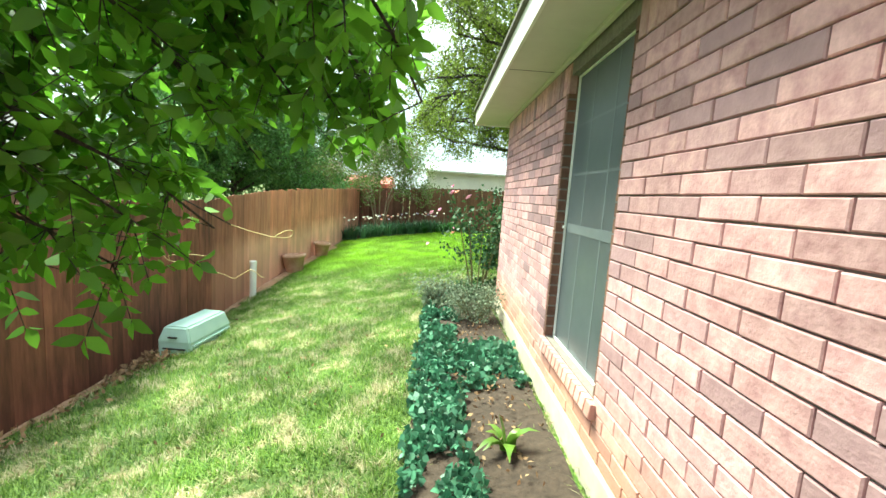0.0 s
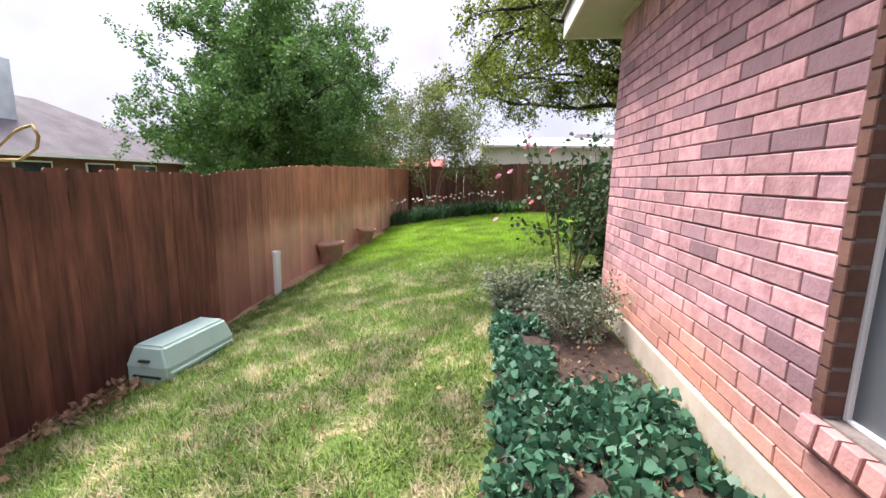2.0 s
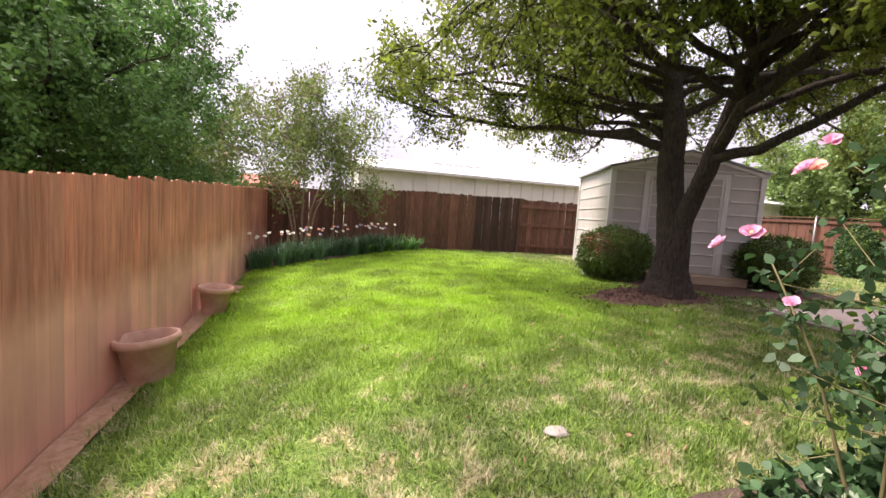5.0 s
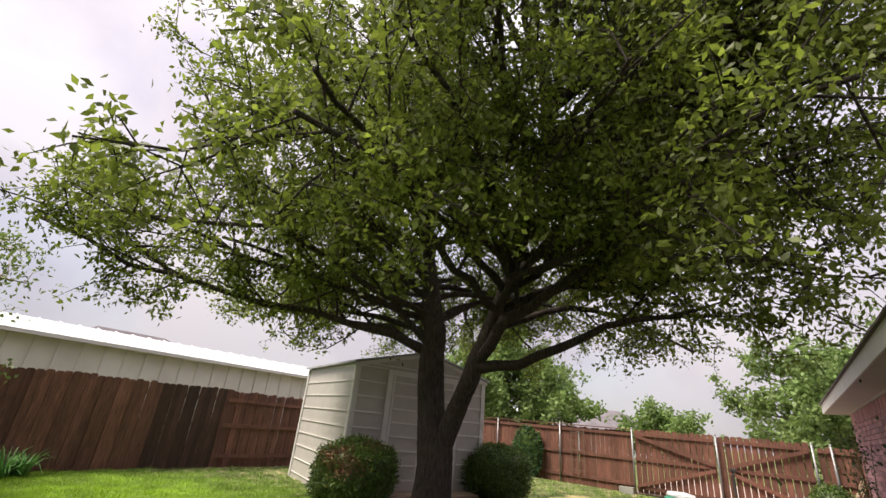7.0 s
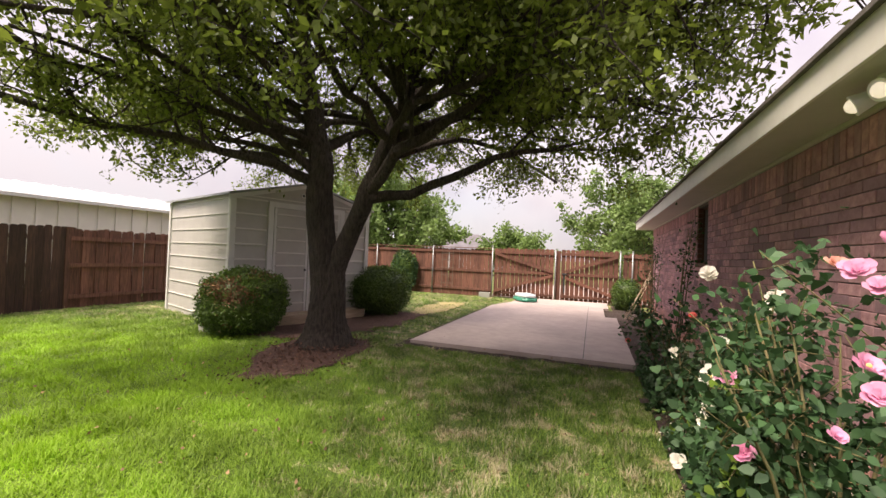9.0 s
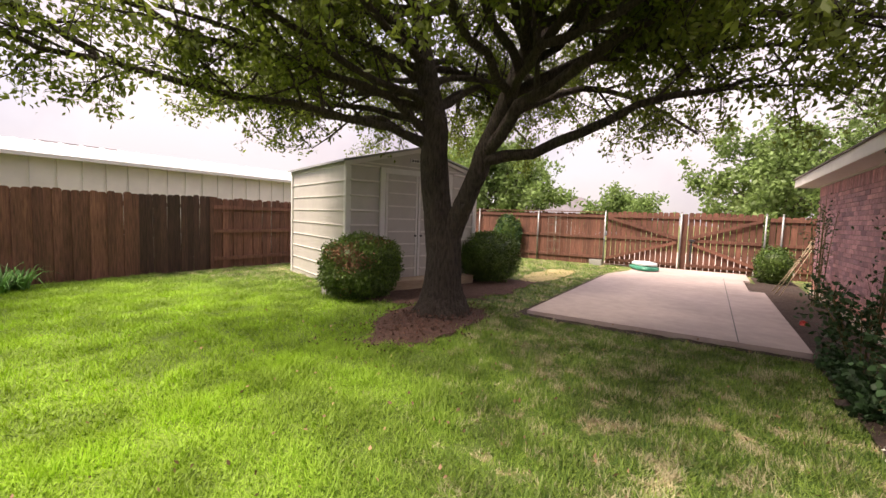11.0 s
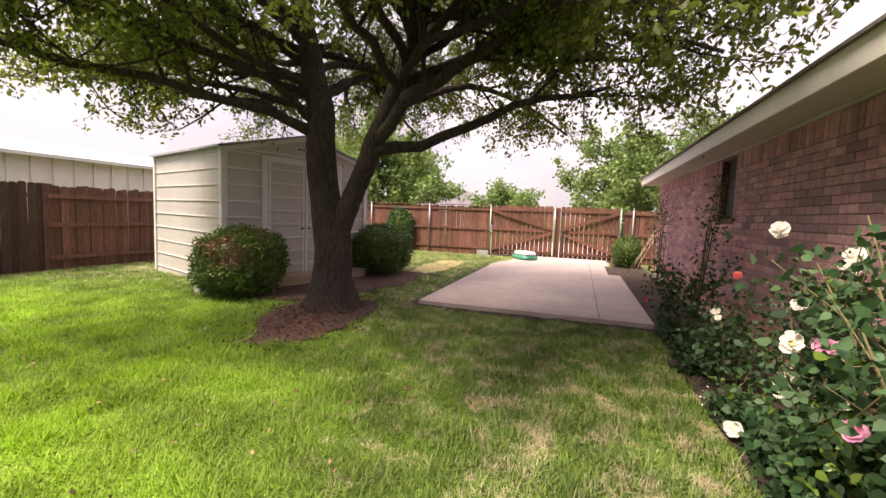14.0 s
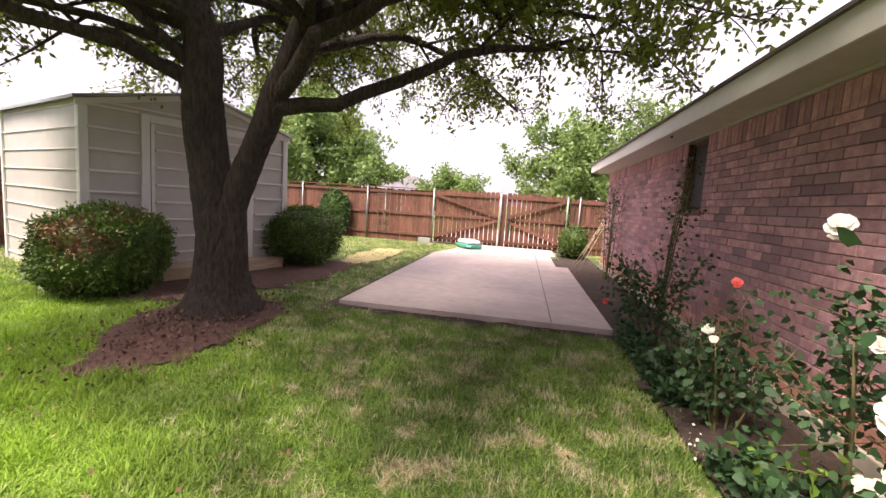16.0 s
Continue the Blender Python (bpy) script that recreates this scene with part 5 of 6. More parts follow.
def bloom(parent, x, y, z, r, material, seed, heart=True, face=(-0.6, 0.3, 0.6)):
    """An open rose: three rings of cupped petals."""
    rng = np.random.default_rng(seed)
    V, F = [], []
    q = Vector(face).to_track_quat("Z", "Y").to_matrix()
    for ring_, (k, rr, tilt) in enumerate(((7, 1.0, 0.45), (6, 0.78, 0.85), (5, 0.5, 1.2))):
        for i in range(k):
            a = 2 * math.pi * i / k + ring_ * 0.5 + rng.uniform(-0.2, 0.2)
            grow_, lift_ = rng.uniform(0.78, 1.12), rng.uniform(-0.12, 0.14)
            w = math.pi / k * 1.25
            n0 = len(V)
            for t, ww in ((0.08, 0.3), (0.55, 1.0), (0.9, 0.95), (1.0, 0.55)):
                zz = math.sin(tilt) * t * rr * 0.8 - 0.10 * (1 - t)
                for sg in (-1, 0, 1):
                    aa = a + sg * w * ww
                    rad = t * rr * grow_ * math.cos(tilt * 0.7) * (1.0 if sg else 1.06)
                    V.append(tuple(Vector((x, y, z)) + q @ Vector((rad * math.cos(aa), rad * math.sin(aa), zz + lift_ * t + (rng.uniform(0.0, 0.12) if sg else 0))) * r))
            for u in range(3):
                for c in range(2):
                    m0 = n0 + u * 3 + c
                    F.append((m0, m0 + 1, m0 + 4, m0 + 3))
    ob = quads_mesh("bloom", np.array(V), np.array(F), material, parent)
    if heart:
        bm = bmesh.new()
        bmesh.ops.create_uvsphere(bm, u_segments=10, v_segments=6, radius=r * 0.17, matrix=Matrix.Translation(Vector((x, y, z)) + q @ Vector((0, 0, r * 0.2))))
        part("flower_heart", bm, M_YEL, ob, smooth=True)


rb = rose_bush(0.72, 5.95, 1.62, 0.72, 51, "tall rose bush with pink and peach blooms at the house corner", 1700, 12, bare_to=0.5)
for i, (x, y, z, r, m) in enumerate(((0.30, 6.05, 1.58, 0.035, M_PINK), (0.53, 5.95, 1.44, 0.045, M_PINK), (0.0, 5.55, 0.79, 0.035, M_PINK), (0.33, 5.7, 0.95, 0.035, M_PEACH), (0.363, 6.14, 1.50, 0.045, M_PEACH),
                                      (0.30, 6.12, 1.49, 0.045, M_PINK), (0.14, 6.17, 1.23, 0.045, M_PINK), (0.02, 6.20, 1.18, 0.042, M_PINK), (0.35, 6.14, 0.97, 0.03, M_PINK))):
    bloom(rb, x, y, z, r, m, 60 + i, face=(-0.5, -0.2 + 0.5 * (i % 2), 0.6), heart=i == 6)
rb = rose_bush(1.2, 6.0, 0.98, 0.38, 52, "rose bush with large pink and cream blooms", 2300, 10, young=160, leaf=0.046, bare_to=0.16)
for i, (x, y, z, r, m) in enumerate(((1.17, 6.22, 0.93, 0.045, M_PINK), (1.486, 6.22, 0.852, 0.055, M_PALE), (0.976, 6.2, 0.64, 0.042, M_PINK), (1.498, 6.24, 0.60, 0.042, M_PALE), (1.42, 6.24, 0.69, 0.03, M_PALE), (1.05, 6.2, 0.72, 0.022, M_PALE))):
    bloom(rb, x, y, z, r * 1.2, m, 80 + i, heart=i < 2)
rb = rose_bush(2.0, 5.88, 1.42, 0.30, 53, "taller rose bush with cream blooms against the brick", 1000, 6, young=130, leaf=0.046, bare_to=0.45)
for i, (x, y, z, r, m) in enumerate(((1.98, 6.14, 1.44, 0.05, M_PALE), (2.06, 6.10, 1.42, 0.045, M_PALE), (2.0, 5.75, 1.30, 0.055, M_PALE), (1.95, 5.78, 1.24, 0.05, M_PALE), (1.98, 6.28, 0.14, 0.05, M_PALE), (1.75, 6.1, 1.02, 0.035, M_PALE))):
    bloom(rb, x, y, z, r * 1.15, m, 100 + i, heart=False)
rb = rose_bush(2.95, 6.0, 0.85, 0.33, 54, "low dark green rose bush with small white blooms", 800, 8, leaf=0.05)
for i, (x, y, z, r, m) in enumerate(((2.92, 6.17, 0.73, 0.042, M_PALE), (2.79, 6.19, 0.70, 0.03, M_PALE), (2.95, 6.03, 1.04, 0.04, M_RED))):
    bloom(rb, x, y, z, r, m, 120 + i, heart=False)
rose_bush(3.6, 6.0, 0.52, 0.30, 55, "low dark green rose bush beside the patio", 520, 7, leaf=0.05)
rb = rose_bush(4.75, 5.95, 1.02, 0.46, 56, "leafy rose bush at the patio corner with red buds", 900, 9)
bloom(rb, 5.05, 6.38, 0.42, 0.04, M_RED, 140, heart=False)
rose_bush(5.2, 5.82, 2.2, 0.34, 57, "tall leggy rose bush by the rear window", 260, 4, leaf=0.045, thin=0.07, bare_to=0.9)


def low_cover(name, inside, x0, x1, y0, y1, n, size, material, label, seed, h=0.10, category="plants", wide=0.95):
    rng = np.random.default_rng(seed)
    X, Y = rng.uniform(x0, x1, n), rng.uniform(y0, y1, n)
    keep = np.array([inside(a, b) and noise.noise((a * 2.1, b * 2.1, seed)) > -0.4 for a, b in zip(X, Y)])
    X, Y = X[keep], Y[keep]
    Z = GROUND_V(X, Y) + 0.03 + rng.uniform(0.01, 1, len(X)) ** 1.3 * h * (0.7 + 0.5 * np.array([noise.noise((a * 3, b * 3, 2)) for a, b in zip(X, Y)]))
    ob = leaves(name, np.stack([X, Y, Z], 1), size, material, None, rng, wide=wide, droop=0.0, out=np.tile([0, 0, 0.3], (len(X), 1)), pointed=True)
    return tagged(ob, label, category, kind="stuff")


low_cover("ivy", lambda x, y: bed_side(x, y) and (x < 0.36 + 0.12 * noise.noise((0, y * 1.4, 1)) or (3.0 < y < 3.95 and x < 0.86)) and noise.noise((x * 4.2, y * 3.1, 8)) > -0.28, -0.2, 0.9, 1.2, 6.1, 14500, 0.05, M_IVY, "low green ivy covering the bed by the wall", 71)
low_cover("ground_cover", lambda x, y: bed_back(x, y) and y > (5.72 if x < 2.3 else 5.98) + 0.22 * noise.noise((x * 1.3, 0, 4)) and (x < 2.6 or x > 3.2), 0.4, 4.9, 5.5, 6.3, 9000, 0.055, M_ROSE, "low leafy ground cover under the roses", 72, h=0.27)
low_cover("ground_cover", lambda x, y: True, 0.0, 0.55, 5.4, 6.2, 600, 0.05, M_GREY, "grey-green ground cover at the bed corner", 73, h=0.16)
rng = np.random.default_rng(74)
gs = base("grey_shrub", 0, 0, 0, "low grey-green shrub against the house wall", "shrub")
tips = canes(rng, 0.62, 4.75, 0.0, 0.42, 0.36, 12, M_CANE, gs, 0.004)
leaves("foliage", tuft(rng, tips, 2600, 0.06), 0.035, M_GREY, gs, rng, wide=0.5)
gs = base("grey_shrub", 0, 0, 0, "small grey-green shrub in the ivy bed", "shrub")
tips = canes(rng, 0.15, 5.7, -0.02, 0.30, 0.30, 9, M_CANE, gs, 0.004)
leaves("foliage", tuft(rng, tips, 1300, 0.05), 0.035, M_GREY, gs, rng, wide=0.5)


def strap(rng, o, a, ln, w, lean, V, F):
    """One arching strap leaf as a strip of five cross sections."""
    d, sdir = Vector((math.cos(a), math.sin(a), 0)), Vector((-math.sin(a), math.cos(a), 0))
    n0 = len(V)
    for k in range(5):
        t = k / 4
        p = Vector(o) + d * ln * lean * t ** 1.6 + Vector((0, 0, ln * (t - lean * 0.75 * t ** 3)))
        ww = w * (1 - t ** 2.2) + 0.001
        V += [tuple(p - sdir * ww), tuple(p + sdir * ww)]
    for k in range(4):
        F.append((n0 + 2 * k, n0 + 2 * k + 1, n0 + 2 * k + 3, n0 + 2 * k + 2))


def clump(name, x, y, ln, n, seed, material, label, w=0.017, lean=0.42, spread_=0.15, flowers=None, category="flowers"):
    rng = np.random.default_rng(seed)
    z = ground(x, y) + 0.02
    b = base(name, x, y, z, label, category, group=name + "s along the fence")
    V, F = [], []
    for i in range(n):
        a = rng.uniform(0, 2 * math.pi)
        r = spread_ * math.sqrt(rng.uniform())
        strap(rng, (r * math.cos(a), r * math.sin(a), 0), a + rng.uniform(-0.6, 0.6), ln * rng.uniform(0.6, 1.1), w * rng.uniform(0.7, 1.2), lean * rng.uniform(0.3, 1.5), V, F)
    quads_mesh("leaves", np.array(V), np.array(F), material, b)
    for i in range(flowers or 0):
        s = Soup()
        fx, fy, fz = rng.uniform(-spread_, spread_), rng.uniform(-spread_, spread_), ln * rng.uniform(0.95, 1.25)
        s.tube([(fx, fy, 0), (fx * 1.1, fy * 1.1, fz)], [0.005, 0.004], 4)
        s.build("stalk", M_CANE, b)
        m = rng.choice([0, 0, 1, 2])
        bloom(b, fx * 1.1, fy * 1.1, fz, 0.045, (M_PALE, M_LILAC, M_PEACH)[m], seed * 7 + i, heart=False, face=(0.1, -0.5, 0.7))


M_LILAC = mat("lilac_petal", (0.50, 0.42, 0.66), (0.62, 0.54, 0.74), scale=6, rough=0.6, bump=0, island=True, thru=0.3)
ri = random.Random(8)
for i in range(26):
    t = i / 25
    x = -2.95 + 3.3 * t + ri.uniform(-0.12, 0.12)
    y = 14.45 + 2.35 * t ** 0.75 + ri.uniform(-0.15, 0.35)
    clump("iris", x, y, 0.64, 46, 200 + i, M_IRIS, "clump of upright blue-green iris leaves with pale blooms", flowers=1 if i % 2 else 2)
for i in range(14):
    clump("iris", -2.8 + 0.2 * i + ri.uniform(-0.1, 0.1), 16.0 + 0.09 * i + ri.uniform(-0.2, 0.3), 0.6, 40, 240 + i, M_IRIS, "clump of upright blue-green iris leaves with pale blooms", flowers=i % 2)
for x, y in ((0.2, 16.75), (0.75, 16.95), (-0.35, 16.35), (0.5, 17.2), (1.05, 17.2)):
    clump("daylily", x, y, 0.62, 60, int(300 + 10 * x), M_DAY, "arching bright green daylily clump by the back fence", w=0.014, lean=0.75, spread_=0.1)
clump("hosta", 0.58, 2.25, 0.24, 11, 320, M_ROSE_Y, "small pale green broad-leaved plant in the bed", w=0.035, lean=0.7, spread_=0.03, category="plant")

# ---- yard things ----
ub = base("utility_box", -2.76, 5.02, ground(-2.76, 5.02) - 0.03, "pale green plastic utility pedestal box on the lawn", "utility box", rz=-4)
bm = bmesh.new()
slab(bm, -0.19, 0.19, -0.40, 0.40, 0.0, 0.20, 0.02)
part("skirt", bm, M_BOXGREEN, ub)
bm = bmesh.new()
vs = slab(bm, -0.205, 0.205, -0.415, 0.415, 0.16, 0.35)
for v in vs:
    if v.co.z > 0.3:
        v.co.x *= 0.68
        v.co.y *= 0.90
bmesh.ops.bevel(bm, geom=list(bm.edges), offset=0.022, segments=3, affect="EDGES")
lid = part("lid", bm, M_BOXGREEN, ub)
for z in (0.06, 0.115):
    part("louvre", cuboid(0.185, 0.215, -0.37, 0.37, z, z + 0.028, 0.006), M_BOXGREEN, ub)
part("latch", cuboid(-0.06, 0.04, -0.424, -0.395, 0.225, 0.24, 0.003), M_DARK, lid)
part("slot", cuboid(-0.13, 0.13, -0.412, -0.395, 0.09, 0.105), M_DARK, ub)

pipe = base("drain_pipe", -3.03, 7.25, ground(-3.03, 7.25) - 0.03, "short upright white plastic pipe by the fence", "pipe")
bm = bmesh.new()
bmesh.ops.create_cone(bm, cap_ends=True, segments=20, radius1=0.055, radius2=0.055, depth=0.62, matrix=Matrix.Translation((0, 0, 0.31)))
part("tube", bm, M_PVC, pipe, smooth=False)
bm = bmesh.new()
bmesh.ops.create_cone(bm, cap_ends=True, segments=20, radius1=0.062, radius2=0.062, depth=0.05, matrix=Matrix.Translation((0, 0, 0.635)))
bmesh.ops.bevel(bm, geom=[e for e in bm.edges if abs(e.verts[0].co.z - e.verts[1].co.z) < 0.001], offset=0.006, segments=2, affect="EDGES")
part("cap", bm, M_PVC, pipe)


def flower_pot(x, y, r, h, lean, label):
    b = base("flower_pot", x, y, ground(x, y) - 0.02, label, "flower pot", group="pots along the fence")
    b.matrix_basis = pose(x, y, ground(x, y) - 0.02, lean, -lean, 20 * x)
    prof = [(r * 0.72, 0.0), (r * 0.98, h * 0.82), (r * 1.12, h * 0.84), (r * 1.12, h), (r * 0.98, h), (r * 0.9, h * 0.7), (0.0, h * 0.66)]
    bm = bmesh.new()
    seg = 28
    rings = [[bm.verts.new((rr * math.cos(2 * math.pi * k / seg), rr * math.sin(2 * math.pi * k / seg), z)) for k in range(seg)] for rr, z in prof[:-1]]
    for a, c in zip(rings, rings[1:]):
        for k in range(seg):
            bm.faces.new((a[k], a[(k + 1) % seg], c[(k + 1) % seg], c[k]))
    part("pot", bm, M_TERRA, b, smooth=True)
    bm = bmesh.new()
    bmesh.ops.create_circle(bm, cap_ends=True, segments=24, radius=r * 0.93, matrix=Matrix.Translation((0, 0, h * 0.72)))
    part("soil", bm, M_SOIL, b)


flower_pot(-2.90, 9.05, 0.23, 0.42, 4, "weathered terracotta pot leaning by the fence")
flower_pot(-2.92, 11.2, 0.20, 0.40, -3, "smaller weathered terracotta pot by the fence")

st = base("stepping_stone", -0.04, 7.08, ground(-0.04, 7.08), "small pale flat stone on the lawn edge", "stone")
bm = bmesh.new()
bmesh.ops.create_icosphere(bm, subdivisions=3, radius=1.0)
for v in bm.verts:
    k = 1 + 0.25 * noise.noise(v.co * 1.7)
    v.co = Vector((v.co.x * 0.085 * k, v.co.y * 0.06 * k, 0.012 + max(v.co.z, -0.3) * 0.022))
part("rock", bm, M_STONE, st, smooth=True)

bag = base("soil_bag", 12.75, 8.95, 0.105, "green and white plastic garden soil bags on the patio", "bag", rz=35)
for i, (m, z, sx, sy) in enumerate(((M_BAG_G, 0.075, 0.46, 0.32), (M_BAG_W, 0.19, 0.40, 0.27))):
    bm = bmesh.new()
    bmesh.ops.create_icosphere(bm, subdivisions=4, radius=1.0)
    for v in bm.verts:
        p = v.co
        e = lambda q: math.copysign(abs(q) ** 0.6, q)
        k = 1 + 0.07 * noise.noise(p * 2.5 + Vector((i * 5, 0, 0)))
        v.co = Vector((e(p.x) * sx * k, e(p.y) * sy * k, z + e(p.z) * 0.075 * k))
    part("sack", bm, m, bag, "shiny green plastic sack" if i == 0 else "pale grey plastic sack", smooth=True)

trel = base("trellis", GX - 0.05, 12.2, 0.0, "small weathered wooden trellis on the fence", "trellis")
for y0 in (-0.22, 0.0, 0.22):
    part("upright", cuboid(-0.012, 0.0, y0 - 0.012, y0 + 0.012, 0.25, 1.72, 0.002), M_GREYWOOD, trel)
for z in (0.45, 0.75, 1.05, 1.35, 1.6):
    part("slat", cuboid(-0.022, -0.012, -0.26, 0.26, z - 0.012, z + 0.012, 0.002), M_GREYWOOD, trel)
for k in range(5):
    c = base("garden_cane", 0, 0, 0, "pale bamboo cane leaning on the house wall", "cane", group="leaning canes")
    bm = bmesh.new()
    rod(bm, (10.2 + 0.24 * k, 6.02 + 0.06 * (k % 2), 0.04), (10.72 + 0.05 * k, 5.44, 1.15 + 0.10 * (k % 3)), 0.007, 8)
    part("pole", bm, M_BAMBOO, c, smooth=True)
wt = base("wall_trellis_vine", 0, 0, 0, "thin climbing vine at the far end of the brick wall", "vine")
rng = np.random.default_rng(91)
tips = canes(rng, 9.2, 5.6, 0.02, 2.1, 0.22, 7, M_CANE, wt)
Pv = tuft(rng, tips, 500, 0.08)
leaves("foliage", Pv[Pv[:, 1] > 5.46], 0.05, M_ROSE, wt, rng, wide=0.6)

# ---- neighbours ----
def gabled(name, x0, x1, y0, y1, eave, ridge, along, wall_m, roof_m, label, over=0.4, z0=-0.6, hip=0.0):
    """A far building: walls with windows, roof with overhang; ridge along 'x' or 'y', hipped by hip metres."""
    h = base(name, 0, 0, 0, label, "building")
    part("wall", cuboid(x0, x1, y0, y1, z0, eave), wall_m, h)
    a0, a1, b0, b1 = x0 - over, x1 + over, y0 - over, y1 + over
    if along == "x":
        r = [(a0 + hip, (b0 + b1) / 2, ridge), (a1 - hip, (b0 + b1) / 2, ridge)]
    else:
        r = [((a0 + a1) / 2, b0 + hip, ridge), ((a0 + a1) / 2, b1 - hip, ridge)]
    bm = bmesh.new()
    for dz in (0.0,):
        c = [bm.verts.new(p) for p in ((a0, b0, eave), (a1, b0, eave), (a1, b1, eave), (a0, b1, eave))]
        t = [bm.verts.new((p.co.x, p.co.y, eave + 0.12)) for p in c]
        q = [bm.verts.new(p) for p in r]
        bm.faces.new(c[::-1])
        for i in range(4):
            bm.faces.new((c[i], c[(i + 1) % 4], t[(i + 1) % 4], t[i]))
        if along == "x":
            bm.faces.new((t[0], t[1], q[1], q[0])), bm.faces.new((t[1], t[2], q[1])), bm.faces.new((t[2], t[3], q[0], q[1])), bm.faces.new((t[3], t[0], q[0]))
        else:
            bm.faces.new((t[0], t[1], q[0])), bm.faces.new((t[1], t[2], q[1], q[0])), bm.faces.new((t[2], t[3], q[1])), bm.faces.new((t[3], t[0], q[0], q[1]))
    bmesh.ops.recalc_face_normals(bm, faces=bm.faces)
    part("roof", bm, roof_m, h)
    return h


def far_window(parent, x, y, z, w, h, axis):
    t = 0.05
    bm = cuboid(x - t, x + t, y - w / 2, y + w / 2, z, z + h) if axis == "x" else cuboid(x - w / 2, x + w / 2, y - t, y + t, z, z + h)
    f = part("window", bm, M_WHITE, parent)
    e = 0.07
    t2 = 0.06
    bm = cuboid(x - t2, x + t2, y - w / 2 + e, y + w / 2 - e, z + e, z + h - e) if axis == "x" else cuboid(x - w / 2 + e, x + w / 2 - e, y - t2, y + t2, z + e, z + h - e)
    part("pane", bm, M_GLASS, f)


nh = gabled("neighbour_house", -27.5, -18.3, 5.0, 27.0, 1.72, 4.7, "y", M_BRICK_DARK, M_ROOF_FAR, "neighbouring brick house with grey hipped roof", hip=6.0)
for y in (14.0, 17.0, 20.0, 22.6):
    far_window(nh, -18.3, y, 0.35, 1.5, 1.2, "x")
part("gutter", cuboid(-17.98, -17.86, 4.7, 27.3, 1.70, 1.84), M_WHITE, nh)
ch = part("chimney", cuboid(-22.4, -20.4, 16.2, 18.4, 3.2, 5.75), M_BLUEWALL, nh, "pale blue boxed chimney")
part("chimney_cap", cuboid(-21.7, -21.1, 17.0, 17.5, 5.75, 6.05), M_DARK, ch)
wb = base("metal_building", 0, 0, 0, "long beige metal workshop with bright steel roof", "building")
part("wall", cuboid(-0.45, 30.0, 21.0, 27.0, -0.5, 2.64), M_STEEL, wb)
for k in range(60):
    part("wall_rib", cuboid(-0.40 + 0.5 * k, -0.36 + 0.5 * k, 20.95, 20.999, -0.4, 2.63), M_STEEL, wb)
bm = bmesh.new()
for dx0, dx1 in ((-0.7, 30.2),):
    a = [(20.8, 2.66), (24.0, 3.30), (27.2, 2.66), (27.2, 2.62), (24.0, 3.23), (20.8, 2.60)]
    q0 = [bm.verts.new((dx0, y, z)) for y, z in a]
    q1 = [bm.verts.new((dx1, y, z)) for y, z in a]
    bm.faces.new(q0[::-1]), bm.faces.new(q1)
    for i in range(6):
        bm.faces.new((q0[i], q1[i], q1[(i + 1) % 6], q0[(i + 1) % 6]))
bmesh.ops.recalc_face_normals(bm, faces=bm.faces)
part("roof", bm, M_STEEL_ROOF, wb, "bright reflective corrugated steel roof")
for k in range(60):
    bm = bmesh.new()
    rod(bm, (-0.5 + 0.5 * k, 20.78, 2.67), (-0.5 + 0.5 * k, 24.0, 3.32), 0.022, 5)
    part("roof_rib", bm, M_STEEL_ROOF, wb)
part("gutter", cuboid(-0.7, 30.2, 20.74, 20.80, 2.58, 2.67), M_SHED_TRIM, wb)
gabled("far_house", 5.0, 17.0, 42.0, 52.0, 3.0, 5.9, "x", M_BLUEWALL, M_ROOF_FAR, "distant house with dark grey shingle roof", hip=4)
gabled("far_house", 48.0, 60.0, 18.0, 28.0, 2.2, 4.6, "y", M_BLUEWALL, M_ROOF_FAR, "distant house with grey roof beyond the gate", hip=4)
gabled("far_house", -16.0, -10.5, 46.0, 54.0, 2.0, 4.6, "y", M_BRICK_DARK, M_ROOF_FAR, "distant house with brown gabled roof")
gabled("red_barn", -6.5, -3.6, 31.0, 35.0, 1.9, 2.6, "x", M_REDWALL, M_REDWALL, "small red outbuilding beyond the fence", over=0.2)

# ---- litter ----
rng = np.random.default_rng(95)


def litter(name, x, y, sx, sy, n, size, material, label, lift=0.03):
    X, Y = rng.normal(x, sx, n), rng.normal(y, sy, n)
    keep = (X > -3.1)
    X, Y = X[keep], Y[keep]
    P = np.stack([X, Y, GROUND_V(X, Y) + lift + rng.uniform(0, 0.03, len(X))], 1)
    ob = leaves(name, P, size, material, None, rng, wide=0.55, droop=0.0)
    return tagged(ob, label, "litter", kind="stuff")


litter("dead_leaves", -2.98, 4.35, 0.10, 0.25, 260, 0.07, M_DRY, "brown dead leaves heaped beside the utility box")
litter("dead_leaves", -2.95, 3.0, 0.12, 1.2, 260, 0.06, M_DRY, "brown dead leaves scattered along the fence")
litter("mulch_chips", 3.5, 10.45, 0.6, 0.32, 1200, 0.04, M_CHIP, "reddish mulch chips round the tree", 0.045)
litter("fallen_leaves", 1.5, 8.5, 2.2, 2.0, 420, 0.035, M_DRY, "small dry leaves fallen on the lawn", 0.045)
litter("fallen_leaves", -1.2, 3.5, 0.9, 1.4, 160, 0.035, M_DRY, "small dry leaves fallen on the lawn", 0.045)
litter("bed_litter", 0.55, 3.6, 0.18, 1.2, 420, 0.04, M_DRY, "dry leaf litter on the flower bed soil", 0.04)
X, Y = rng.normal(2.45, 0.22, 30), rng.normal(6.22, 0.05, 30)
